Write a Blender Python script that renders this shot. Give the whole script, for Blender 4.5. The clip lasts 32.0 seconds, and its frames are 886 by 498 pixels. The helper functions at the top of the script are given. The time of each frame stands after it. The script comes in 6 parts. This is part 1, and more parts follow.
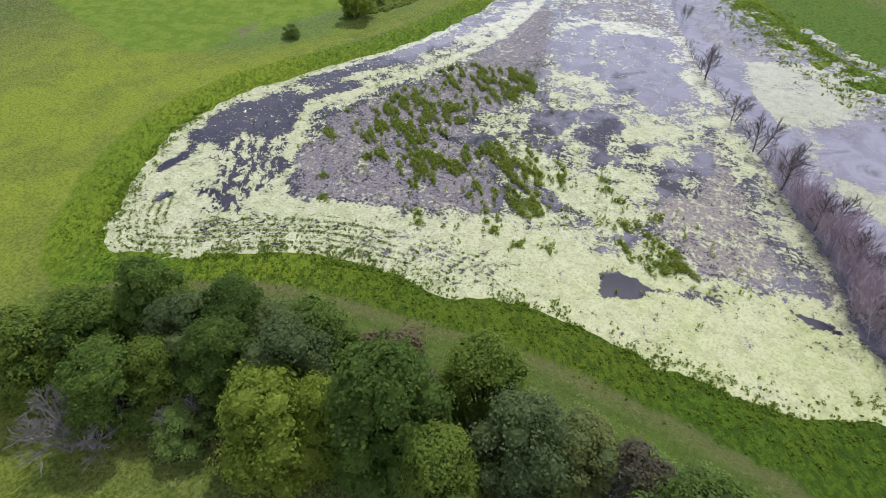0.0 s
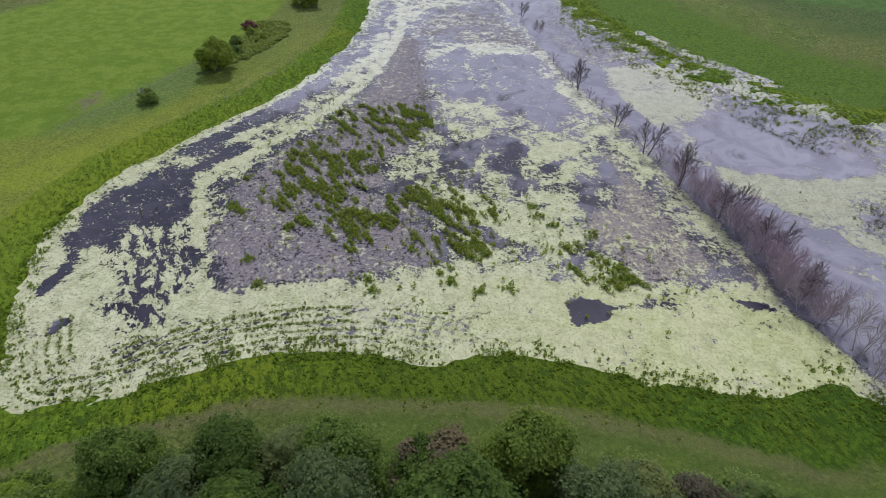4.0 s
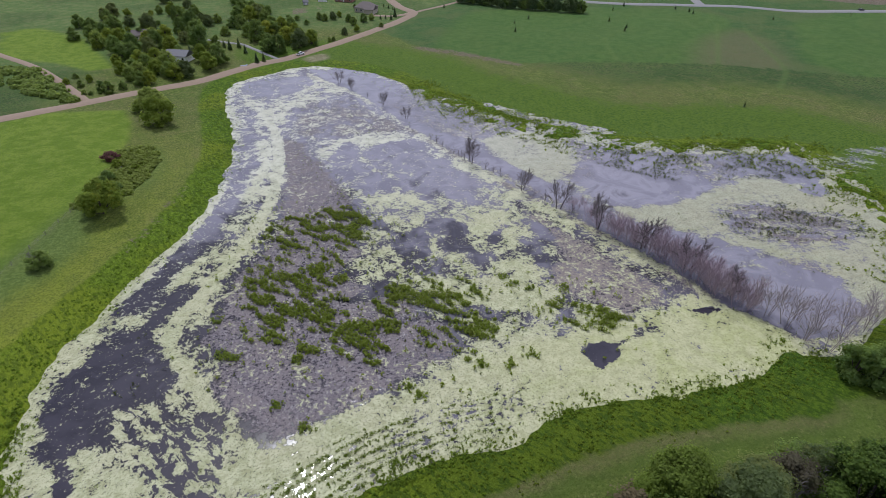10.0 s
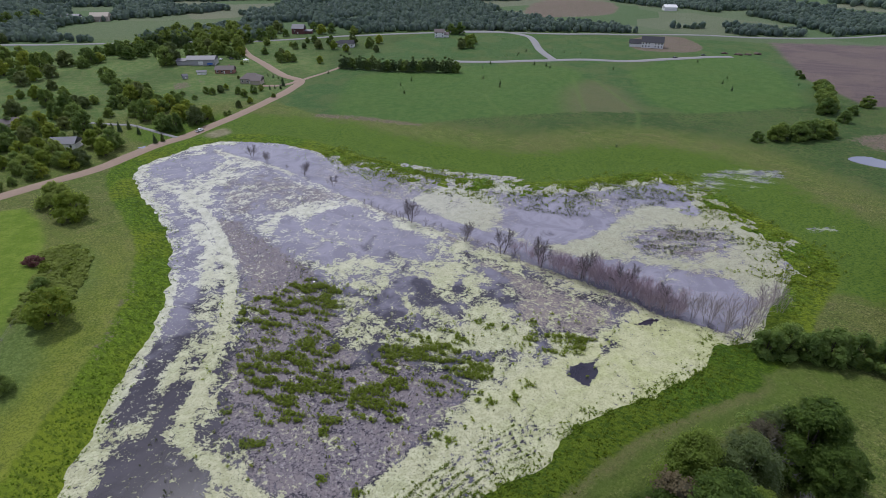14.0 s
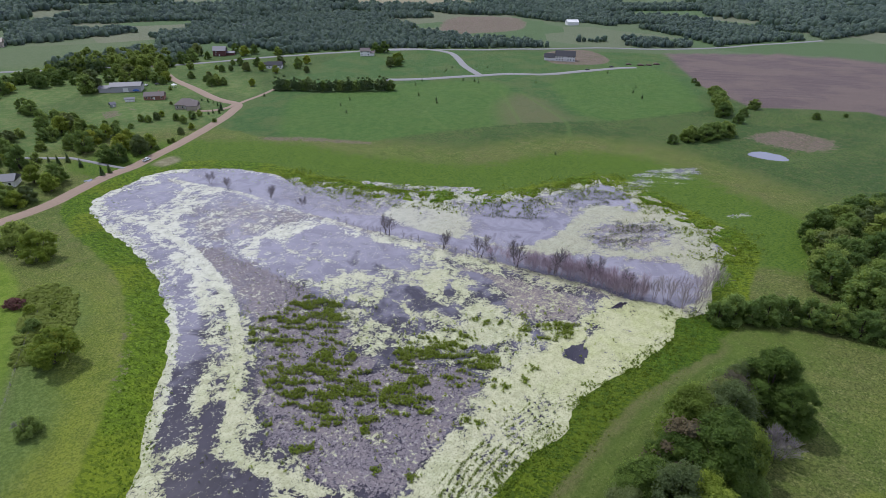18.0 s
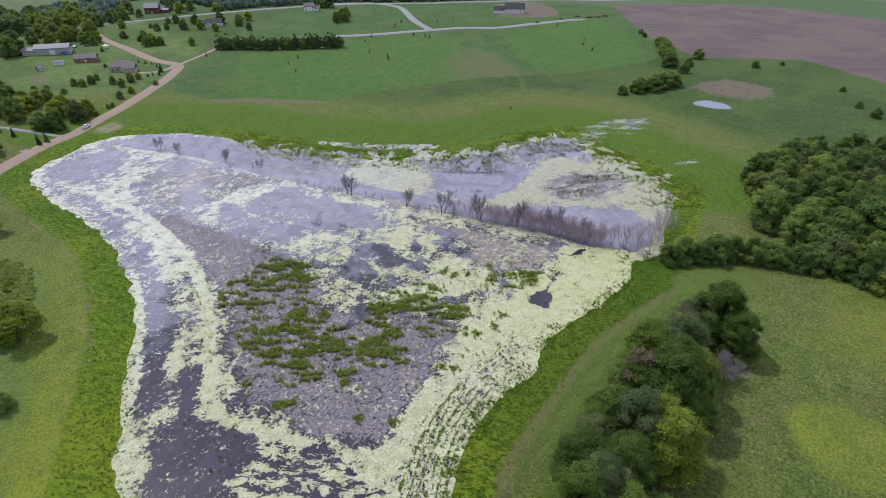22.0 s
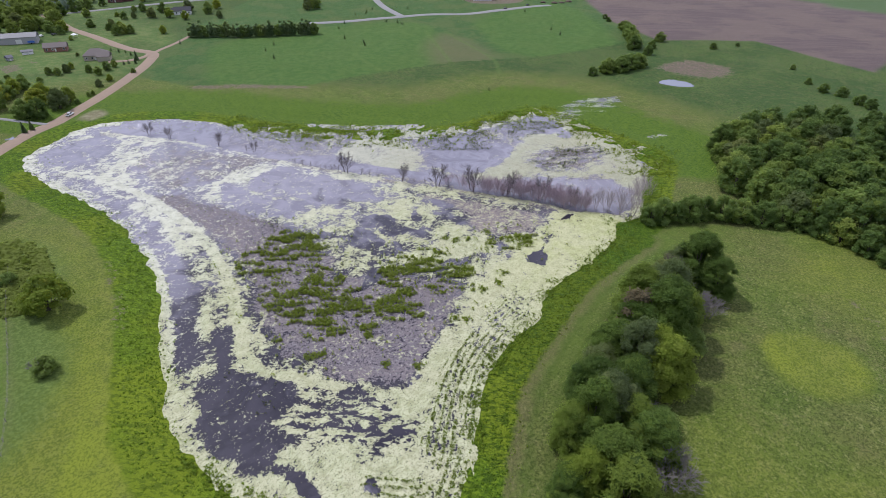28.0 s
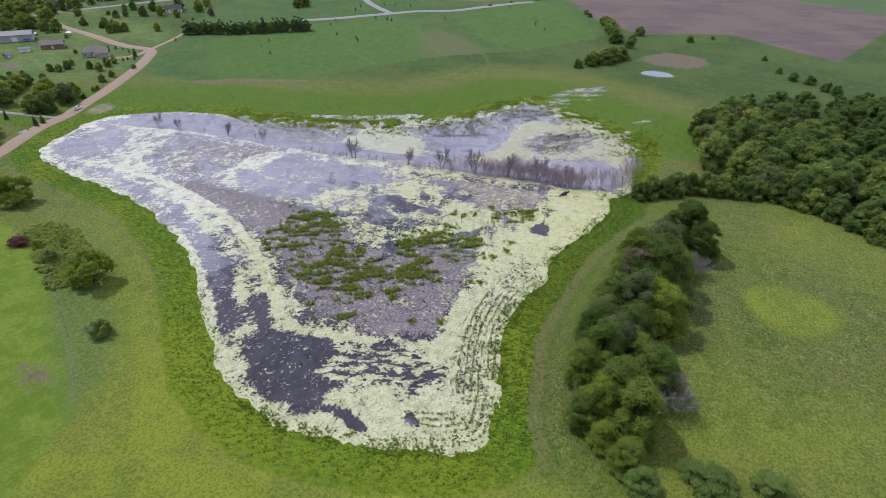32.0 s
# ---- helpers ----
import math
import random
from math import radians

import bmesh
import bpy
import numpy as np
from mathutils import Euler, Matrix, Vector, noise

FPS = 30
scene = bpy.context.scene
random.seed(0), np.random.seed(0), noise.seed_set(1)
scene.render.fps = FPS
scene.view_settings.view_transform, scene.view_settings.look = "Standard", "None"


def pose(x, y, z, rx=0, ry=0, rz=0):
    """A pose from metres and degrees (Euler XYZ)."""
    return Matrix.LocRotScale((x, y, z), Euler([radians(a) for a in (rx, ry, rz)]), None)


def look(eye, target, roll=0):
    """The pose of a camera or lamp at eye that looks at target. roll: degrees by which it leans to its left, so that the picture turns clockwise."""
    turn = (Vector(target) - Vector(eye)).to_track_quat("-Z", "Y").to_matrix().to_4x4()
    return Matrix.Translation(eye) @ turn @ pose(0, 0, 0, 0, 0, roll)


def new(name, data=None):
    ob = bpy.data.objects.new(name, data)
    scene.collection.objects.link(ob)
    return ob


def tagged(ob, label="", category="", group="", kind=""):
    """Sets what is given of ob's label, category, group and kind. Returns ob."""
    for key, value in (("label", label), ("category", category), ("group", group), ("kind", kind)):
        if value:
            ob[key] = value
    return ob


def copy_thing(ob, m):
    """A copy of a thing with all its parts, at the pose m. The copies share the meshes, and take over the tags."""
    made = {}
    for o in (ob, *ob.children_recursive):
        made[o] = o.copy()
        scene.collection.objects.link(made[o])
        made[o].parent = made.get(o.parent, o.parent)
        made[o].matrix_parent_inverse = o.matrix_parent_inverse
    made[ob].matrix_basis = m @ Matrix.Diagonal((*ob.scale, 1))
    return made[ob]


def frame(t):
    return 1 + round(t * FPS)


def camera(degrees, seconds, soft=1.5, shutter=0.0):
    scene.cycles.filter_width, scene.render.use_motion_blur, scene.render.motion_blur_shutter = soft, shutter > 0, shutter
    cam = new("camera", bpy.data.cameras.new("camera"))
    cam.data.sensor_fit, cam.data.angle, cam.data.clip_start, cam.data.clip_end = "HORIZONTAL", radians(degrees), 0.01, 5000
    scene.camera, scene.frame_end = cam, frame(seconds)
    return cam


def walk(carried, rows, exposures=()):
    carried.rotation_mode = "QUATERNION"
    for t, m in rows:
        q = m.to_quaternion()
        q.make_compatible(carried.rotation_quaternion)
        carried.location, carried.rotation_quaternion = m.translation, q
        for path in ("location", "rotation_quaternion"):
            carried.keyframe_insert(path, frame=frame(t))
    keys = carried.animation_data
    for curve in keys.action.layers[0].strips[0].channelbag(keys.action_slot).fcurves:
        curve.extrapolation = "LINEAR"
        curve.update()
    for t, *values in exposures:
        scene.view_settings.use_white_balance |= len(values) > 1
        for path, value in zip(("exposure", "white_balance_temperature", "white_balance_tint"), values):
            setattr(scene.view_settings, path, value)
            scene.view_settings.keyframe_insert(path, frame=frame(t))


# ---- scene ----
# ---- camera ----
PATH = [
    (0, (81.34, -78.84, 74.90), (43.56, -14.99, 7.85), 0.22),
    (0.5, (78.75, -78.83, 75.51), (44.16, -13.18, 8.49), 0.23),
    (1, (75.81, -78.79, 76.21), (42.61, -12.44, 9.15), 0.41),
    (1.5, (73.43, -78.49, 76.91), (42.37, -11.00, 9.98), 0.36),
    (2, (70.86, -78.10, 77.61), (43.12, -9.10, 10.76), 0.36),
    (2.5, (68.28, -77.90, 78.09), (44.14, -7.26, 11.55), 0.40),
    (3, (65.61, -77.73, 78.45), (44.69, -5.73, 12.28), 0.51),
    (3.5, (62.94, -77.41, 79.15), (45.24, -4.31, 13.25), 0.61),
    (5.5, (51.44, -76.25, 81.70), (42.43, 0.00, 17.63), 0.67),
    (6, (48.38, -76.63, 82.21), (42.35, 0.35, 18.66), 0.55),
    (6.5, (45.05, -77.07, 83.07), (42.77, 0.36, 19.82), 0.52),
    (7, (41.57, -77.72, 83.91), (43.06, 0.09, 21.12), 0.54),
    (7.5, (37.77, -78.27, 84.78), (43.11, -0.03, 22.72), 0.52),
    (8, (33.82, -78.69, 85.96), (41.64, 0.10, 24.87), 0.56),
    (8.5, (29.94, -78.99, 87.09), (39.33, 0.53, 27.18), 0.57),
    (9, (26.16, -79.05, 88.25), (38.02, 1.01, 29.52), 0.53),
    (9.5, (22.32, -79.10, 89.34), (37.64, 1.27, 31.85), 0.54),
    (10, (18.26, -79.05, 90.83), (35.87, 1.57, 34.35), 0.70),
    (10.5, (14.70, -78.85, 92.18), (33.80, 2.10, 36.67), 0.67),
    (11, (10.67, -78.68, 93.42), (31.18, 2.57, 38.86), 0.67),
    (11.5, (7.01, -78.70, 94.74), (28.56, 2.93, 41.13), 0.51),
    (12, (3.23, -78.91, 96.12), (26.84, 2.81, 43.54), 0.49),
    (12.5, (-0.73, -78.96, 97.60), (26.90, 2.04, 45.88), 0.59),
    (13, (-4.55, -79.38, 99.04), (26.46, 0.98, 48.23), 0.63),
    (13.5, (-8.42, -79.79, 100.69), (28.18, -1.23, 50.79), 0.65),
    (14, (-12.52, -80.12, 102.03), (27.89, -2.97, 52.90), 0.72),
    (14.5, (-16.41, -80.22, 103.65), (26.41, -4.08, 54.98), 0.72),
    (16.5, (-31.31, -80.28, 107.74), (16.23, -5.95, 60.68), 0.71),
    (17, (-34.68, -80.37, 108.28), (14.93, -7.41, 61.22), 0.73),
    (17.5, (-38.05, -80.15, 108.45), (13.95, -8.87, 61.38), 0.71),
    (18, (-41.36, -79.96, 108.68), (12.16, -9.80, 61.63), 0.77),
    (18.5, (-43.86, -79.75, 108.83), (11.26, -10.83, 61.80), 0.84),
    (19, (-45.09, -79.81, 108.98), (11.25, -11.88, 61.96), 0.89),
    (19.5, (-45.57, -80.00, 108.93), (11.39, -12.67, 61.79), 0.92),
    (20, (-45.61, -80.24, 108.75), (11.53, -13.53, 60.94), 0.88),
    (20.5, (-45.54, -80.23, 108.70), (11.55, -14.54, 59.46), 0.90),
    (21, (-45.46, -80.40, 108.62), (11.54, -15.67, 58.02), 0.89),
    (21.5, (-45.83, -80.53, 108.52), (11.60, -17.31, 56.49), 0.88),
    (22, (-46.76, -80.75, 108.65), (10.83, -18.75, 55.37), 0.87),
    (22.5, (-48.02, -81.08, 108.55), (9.59, -19.83, 54.42), 0.92),
    (23, (-49.29, -81.12, 108.70), (8.53, -20.55, 54.04), 0.98),
    (23.5, (-50.47, -81.09, 108.62), (7.74, -20.87, 53.99), 1.04),
    (24, (-51.68, -81.22, 108.63), (6.90, -21.36, 54.00), 1.05),
    (24.5, (-53.16, -81.33, 108.65), (5.83, -21.89, 53.99), 1.11),
    (25, (-55.07, -81.42, 108.68), (4.32, -22.39, 54.01), 1.15),
    (25.5, (-57.14, -81.58, 108.78), (2.67, -23.00, 54.09), 1.15),
    (27.5, (-65.31, -82.83, 108.49), (-4.12, -25.66, 53.83), 1.16),
    (28, (-67.79, -83.22, 108.09), (-6.25, -26.33, 53.53), 1.20),
    (28.5, (-70.23, -83.59, 107.75), (-8.35, -27.03, 53.24), 1.23),
    (29, (-72.63, -84.06, 107.58), (-10.46, -27.77, 53.10), 1.28),
    (29.5, (-75.14, -84.80, 107.78), (-12.70, -28.81, 53.31), 1.29),
    (30, (-77.77, -85.31, 107.85), (-15.03, -29.66, 53.39), 1.31),
    (30.5, (-80.53, -85.91, 108.01), (-17.50, -30.57, 53.56), 1.33),
    (31, (-83.48, -86.41, 108.39), (-20.12, -31.52, 53.87), 1.41),
    (31.5, (-86.27, -87.04, 108.28), (-22.64, -32.47, 53.75), 1.38),
    (32, (-89.25, -87.64, 108.27), (-25.39, -33.36, 53.71), 1.32),
]
cam = camera(79.3, 32.0, 0.75)
walk(cam, [(t, look(eye, target, roll)) for t, eye, target, roll in PATH], [(0.0, -0.08, 6120, 5), (5.0, -0.54, 6000, 6), (9.0, -0.56, 5980, 7), (14.0, -0.56, 5930, 9), (19.0, -0.30, 5820, 9), (26.0, -0.24, 5980, 9), (32.0, -0.2, 6000, 9)])

SUN_DIR = Vector((-0.10, 0.545, 0.832)).normalized()


# ---- world and sun ----
def make_world():
    world = bpy.data.worlds.new("partly_cloudy_sky")
    scene.world = world
    world.use_nodes = True
    nt = world.node_tree
    nt.nodes.clear()
    out = nt.nodes.new("ShaderNodeOutputWorld")
    bg = nt.nodes.new("ShaderNodeBackground")
    sky = nt.nodes.new("ShaderNodeTexSky")
    sky.sky_type = "NISHITA"
    sky.sun_disc = False
    sky.sun_elevation = math.asin(SUN_DIR.z)
    sky.sun_rotation = math.atan2(SUN_DIR.x, SUN_DIR.y)
    sky.dust_density = 2.0
    tc = nt.nodes.new("ShaderNodeTexCoord")
    mp = nt.nodes.new("ShaderNodeMapping")
    mp.inputs["Scale"].default_value = (1.0, 1.0, 2.4)
    ns = nt.nodes.new("ShaderNodeTexNoise")
    ns.inputs["Scale"].default_value = 2.6
    ns.inputs["Detail"].default_value = 6
    ns.inputs["Roughness"].default_value = 0.6
    rp = nt.nodes.new("ShaderNodeValToRGB")
    rp.color_ramp.elements[0].position = 0.40
    rp.color_ramp.elements[0].color = (0.10, 0.10, 0.10, 1)
    rp.color_ramp.elements[1].position = 0.66
    rp.color_ramp.elements[1].color = (0.92, 0.92, 0.92, 1)
    mx = nt.nodes.new("ShaderNodeMix")
    mx.data_type = "RGBA"
    mx.inputs["B"].default_value = (16.0, 15.2, 18.0, 1)
    link = nt.links.new
    link(tc.outputs["Generated"], mp.inputs["Vector"])
    link(mp.outputs["Vector"], ns.inputs["Vector"])
    cover = nt.nodes.new("ShaderNodeVectorMath")
    cover.operation = "DOT_PRODUCT"
    cover.inputs[1].default_value = (0.10, -0.02, 0.0)
    total = nt.nodes.new("ShaderNodeMath")
    link(tc.outputs["Generated"], cover.inputs[0])
    link(ns.outputs["Fac"], total.inputs[0])
    link(cover.outputs["Value"], total.inputs[1])
    link(total.outputs[0], rp.inputs["Fac"])
    link(rp.outputs["Color"], mx.inputs["Factor"])
    link(sky.outputs["Color"], mx.inputs["A"])
    link(mx.outputs["Result"], bg.inputs["Color"])
    bg.inputs["Strength"].default_value = 0.09
    link(bg.outputs["Background"], out.inputs["Surface"])
    lamp = bpy.data.lights.new("sun", "SUN")
    lamp.energy = 3.0
    lamp.angle = radians(0.6)
    lamp.color = (1.0, 0.95, 0.87)
    ob = new("sun", lamp)
    ob.matrix_world = look(SUN_DIR * 900, (0, 0, 0))


make_world()


# ---- number helpers ----
def spline(points, closed=True, n=6):
    p = np.array(points, float)
    m = len(p)
    out = []
    for i in range(m if closed else m - 1):
        if closed:
            a, b, c, d = p[i - 1], p[i], p[(i + 1) % m], p[(i + 2) % m]
        else:
            a, b, c, d = p[max(i - 1, 0)], p[i], p[i + 1], p[min(i + 2, m - 1)]
        for k in range(n):
            s = k / n
            out.append(0.5 * (2 * b + (c - a) * s + (2 * a - 5 * b + 4 * c - d) * s * s + (3 * b - a - 3 * c + d) * s ** 3))
    if not closed:
        out.append(p[-1])
    return np.array(out)


def line_distance(q, poly, closed, reach=0.0):
    if reach:
        close = ((q > poly.min(0) - reach) & (q < poly.max(0) + reach)).all(1)
        out = np.full(len(q), 1e3)
        if close.any():
            out[close] = line_distance(q[close], poly, closed)
        return out
    a = poly if closed else poly[:-1]
    b = np.roll(poly, -1, 0) if closed else poly[1:]
    best = np.full(len(q), 1e9)
    for p0, p1 in zip(a, b):
        e = p1 - p0
        k = np.clip(((q - p0) @ e) / max(e @ e, 1e-9), 0, 1)
        best = np.minimum(best, ((q - p0 - k[:, None] * e) ** 2).sum(1))
    return np.sqrt(best)


def signed(q, poly, reach=0.0):
    """Metres to an outline, negative inside. With a reach, points farther off than that get 1e3."""
    q = np.asarray(q, float)
    if reach:
        close = ((q > poly.min(0) - reach) & (q < poly.max(0) + reach)).all(1)
        out = np.full(len(q), 1e3)
        if close.any():
            out[close] = signed(q[close], poly)
        return out
    odd = np.zeros(len(q), bool)
    for p0, p1 in zip(poly, np.roll(poly, -1, 0)):
        if p0[1] != p1[1]:
            odd ^= ((p0[1] > q[:, 1]) != (p1[1] > q[:, 1])) & (q[:, 0] < (p1[0] - p0[0]) * (q[:, 1] - p0[1]) / (p1[1] - p0[1]) + p0[0])
    return np.where(odd, -1, 1) * line_distance(q, poly, True)


def step(a, b, v):
    s = np.clip((v - a) / (b - a), 0, 1)
    return s * s * (3 - 2 * s)


HASH = np.random.RandomState(7).rand(256, 256)


def lumps(x, y, size, octaves=3):
    """Smooth noise from 0 to 1."""
    total, amp, norm = 0.0, 1.0, 0.0
    for _ in range(octaves):
        u, v = x / size + 31.7, y / size + 11.3
        i, j = np.floor(u).astype(int), np.floor(v).astype(int)
        s, t = u - i, v - j
        s, t = s * s * (3 - 2 * s), t * t * (3 - 2 * t)
        g = lambda a, b: HASH[a % 256, b % 256]
        total = total + amp * ((g(i, j) * (1 - s) + g(i + 1, j) * s) * (1 - t) + (g(i, j + 1) * (1 - s) + g(i + 1, j + 1) * s) * t)
        norm += amp
        amp *= 0.5
        size = size * 0.47
    return total / norm


# ---- plan ----
SHORE = spline([
    (118, -6), (128, -11), (155, -1), (189, 12), (195, 30), (197, 47), (203, 71), (206, 93), (184, 98), (153, 104), (125, 118),
    (104, 140), (84, 165), (69, 188), (53, 222), (28, 246), (6, 253), (-15, 242), (-32, 226), (-33, 199), (-27, 166), (-22, 130),
    (-27, 90), (-35, 64), (-43, 44), (-50, 25), (-51, 8), (-49, -3), (-45, -13), (-39, -23), (-32, -33), (-27, -39), (-19, -43),
    (-9, -39), (3, -31), (15, -24), (32, -19), (46, -18), (65, -12), (86, -14), (106, -12)])
POOL = spline([(-23, 46), (-30.6, 38), (-36, 30), (-41.4, 23.4), (-44, 15.3), (-46, 8), (-45, 1.4), (-43, -4.5), (-34.4, -2), (-32.6, 3.4), (-29, 6.5), (-24, 6), (-22, 11), (-26, 21.4), (-30, 29.3), (-29, 34.5), (-23, 40.5)], n=4)
POOL_BROKEN = spline([(-32.6, 3.4), (-21.6, 10), (-13.2, 1), (-9, -7), (-8.3, -15.7), (-6.2, -23), (-10.6, -25), (-17.7, -22), (-24, -18.5), (-24, -11.4), (-32.7, -3)], n=4)
POOL_ARMS = [spline(p, n=4) for p in ([(-40, -6), (-38.7, -11), (-36.8, -19.6), (-34, -18.7), (-34.6, -14), (-35, -9.4)], [(-14.2, 1.5), (-10.6, 0), (-10.8, -4.4), (-13.7, -2)], [(-29, -25), (-25, -24), (-26, -28)])]
CHANNEL = spline([(-21, 168), (-18, 143), (-17, 116), (-21, 90), (-28, 66), (-34, 50), (-37, 41)], False)
BAND = spline([(-12, 172), (-6, 149), (-4, 119), (-5, 96), (-8.5, 77), (-13.5, 60), (-19, 47), (-24, 35), (-25.5, 26), (-21, 15.5), (-16, 6), (-10, -4), (-4, -11)], False)
SOUTH_MAT = np.array([(-4, -12), (4, -9.5), (17, -5), (25.5, -1), (37, 2), (44, 7), (55, 8), (70, 9), (83, 11), (95, 12), (107, 18), (114, 12), (124, 0), (122, -10), (100, -40), (0, -58), (-62, -40), (-62, -8), (-43, -6), (-33, -3), (-20, -8)], float)
MUD = spline([(-3.8, 143), (3.8, 140), (15.5, 110), (22.5, 84), (21, 62), (24.5, 52), (17, 44), (30.6, 31), (37.5, 21), (43.6, 11), (40, 5), (25.5, -0.7), (10.5, -7), (4, -9), (-1, -8), (-7.6, -0.5), (-12, 6), (-16, 16), (-17.5, 27), (-15.6, 40), (-10, 52), (-5.8, 66), (-2.3, 87), (-2, 108)], n=4)
MUD_EAST = spline([(75, 64), (83, 66), (88, 55), (94, 40), (100.5, 27), (105, 18.5), (94, 12), (85, 11.5), (83, 15), (77, 20), (70, 28), (75, 36), (79, 43)], n=4)
MUD_NORTH = spline([(2.7, 185), (23, 195), (46, 162), (57, 143), (41, 142), (16, 141.5), (0, 153)], n=4)
MAT = spline([(39, 31), (49, 32), (56.5, 31.4), (65, 30), (70, 26), (70, 17.7), (64, 15), (61.6, 19), (55, 21), (48, 24), (42, 25.5)], n=4)
PUDDLE = spline([(69.8, 3.3), (73, 4.4), (78.6, 3.3), (79, 1.8), (76.7, -1.5), (73.6, -3), (71.4, -2.8), (71.2, 0.3)], n=4)
PUDDLE_TAIL = spline([(78, 2.5), (84, 4.5), (91, 6.5)], False)
PUDDLE_EAST = spline([(104, 9.6), (108, 10.8), (112.5, 10.4), (110, 9.2)], n=4)
SEDGES = [
    spline([(-13, 18), (-9.4, 27.6), (-9, 43), (-6.5, 62), (-4, 73), (6, 78), (20, 79.5), (26, 65), (22, 58), (14, 54.5), (16.6, 43), (11.7, 37), (15.7, 32), (7, 31.6), (3.4, 24), (-2, 19)], n=4),
    spline([(5.7, 36.5), (16, 30), (19, 23), (24, 21), (24, 11.5), (21, 9), (16, 12.7), (10, 20), (7, 12), (5, 13.6), (6.8, 22)], n=4),
    spline([(20, 25.7), (27, 33.5), (39, 37), (48, 34), (52, 24), (52, 16), (50, 12), (45, 13.4), (43, 6), (39, 7), (33, 12), (28, 18)], n=4),
    spline([(71, 24), (77.4, 20), (81, 15), (86, 10), (82, 7), (77, 9), (72.6, 12), (69, 17.6)], n=4)]
STUBBLE = spline([(148, 59), (176, 49), (182, 33), (153, 31), (140, 45)])
MARSH = spline([(62, 202), (90, 175), (111, 150), (133, 128), (181, 110), (210, 92), (246, 90), (268, 76), (256, 61), (218, 67), (199, 69), (150, 101), (101, 136), (75, 174)])
DYKE = spline([(10, 236), (31, 203), (45, 170), (56, 140), (70, 109), (81, 85), (89, 69), (95, 57.5), (102, 43), (108, 30), (112, 20), (114.5, 11), (120, 3), (125, -4)], False)
GRAVEL = spline([(-150, 160), (-108, 190), (-79, 211), (-52, 229), (-36, 245), (-21, 259), (-5, 269), (10, 282), (30, 299), (56, 324), (78, 350), (90, 371), (83, 395), (77, 439), (70, 495), (71, 549), (68, 620)], False)
SIDE_LANE = spline([(-170, 290), (-140, 262), (-119, 235), (-105, 215), (-95, 200)], False)
PAVED = spline([(238, 381), (269, 362), (315, 346), (352, 334), (390, 312), (451, 296), (495, 280)], False)
PAVED_BRANCH = spline([(326, 344), (343, 387), (375, 445), (385, 475), (378, 505), (350, 530), (300, 545)], False)
TRACK = spline([(90, 371), (100, 379), (116, 390), (140, 410)], False)
DRIVE = spline([(90, 374), (82, 366), (68, 361), (56, 364)], False)
PLOWED = np.array([(611, 320), (470, 190), (428, 120), (479, 55), (440, -40), (700, -60), (760, 129), (720, 230)], float)
FARM_POND = spline([(312, 63), (328, 62), (336, 50), (330, 42), (316, 46)])
BARE = spline([(345, 84), (385, 75), (382, 40), (360, 34), (342, 44), (338, 62)])
BRUSH = spline([(-64, 136), (-57, 141), (-51, 137), (-47, 125.6), (-49, 109), (-54.5, 97), (-59, 91), (-66, 95.7), (-64, 112), (-63, 127)])
LAWN = np.array([(-150, 152), (-107, 186), (-76, 188), (-69, 172), (-65, 152), (-64, 125), (-67, 99), (-72, 73), (-76, 54), (-82, 35), (-100, 20), (-200, 40)], float)
LAWN_WEST = np.array([(-170, 283), (-186, 339), (-172, 353), (-133, 321), (-112, 283), (-98, 257), (-110, 252), (-132, 269)], float)
SCRUB_WEST = spline([(-160, 256), (-139, 257.5), (-115, 228), (-100, 205), (-108, 200), (-125, 215), (-150, 235)])
PULLOUT = spline([(5, 268), (17, 275), (20, 266), (10, 261)])
RING = np.array([80.0, -85.5])
LILAC_POOLS = [spline(p, n=4) for p in (
    [(38, 132), (53, 133), (57, 117), (63, 105), (67.5, 90), (65, 78), (60, 74), (57, 81), (53, 89), (43, 99), (35, 105), (29, 122)],
    [(14, 121), (26, 130), (30, 112), (37, 103), (43.6, 92), (36, 87), (26, 90), (19.4, 106)],
    [(78, 60.6), (82, 58), (81.6, 50.6), (78, 49), (76.6, 54)], [(70, 54), (75, 48.5), (78, 41), (74, 35.4), (71.6, 43)],
    [(-30, 227), (-14.5, 231), (7, 234), (8.5, 218), (-4, 204), (-21, 206)],
    [(109, 64), (124, 63), (141, 65), (152, 74), (150, 79), (135, 70.6), (113, 70)],
    [(190, 96), (206, 92), (193, 63), (182, 59), (190, 76), (188, 87)], [(127, 39.5), (133, 30), (139, 24), (152, 16), (138, 11), (123, 19.6)])]
DARK_POOLS = [spline(p, n=4) for p in (
    [(41, 101), (53, 100), (55, 87), (48, 82), (43, 90)],
    [(42, 63.6), (48, 67.6), (56, 65), (57.6, 58.6), (54, 52), (56.6, 47), (50, 47.6), (46, 51.5), (48.5, 58)],
    [(32, 56), (38, 61.6), (42.7, 59), (41, 48), (34.6, 49)],
    [(27, 71), (31.4, 71), (33.6, 66), (28.7, 64)], [(60, 54), (66, 56.4), (65.4, 52), (60.6, 50)], [(51.7, 44), (57.4, 45.5), (56.5, 39), (53.6, 40.6)],
    [(13.7, 34.7), (18.4, 34), (25, 38.4), (27.7, 36), (26, 32), (20.6, 30.4)])]
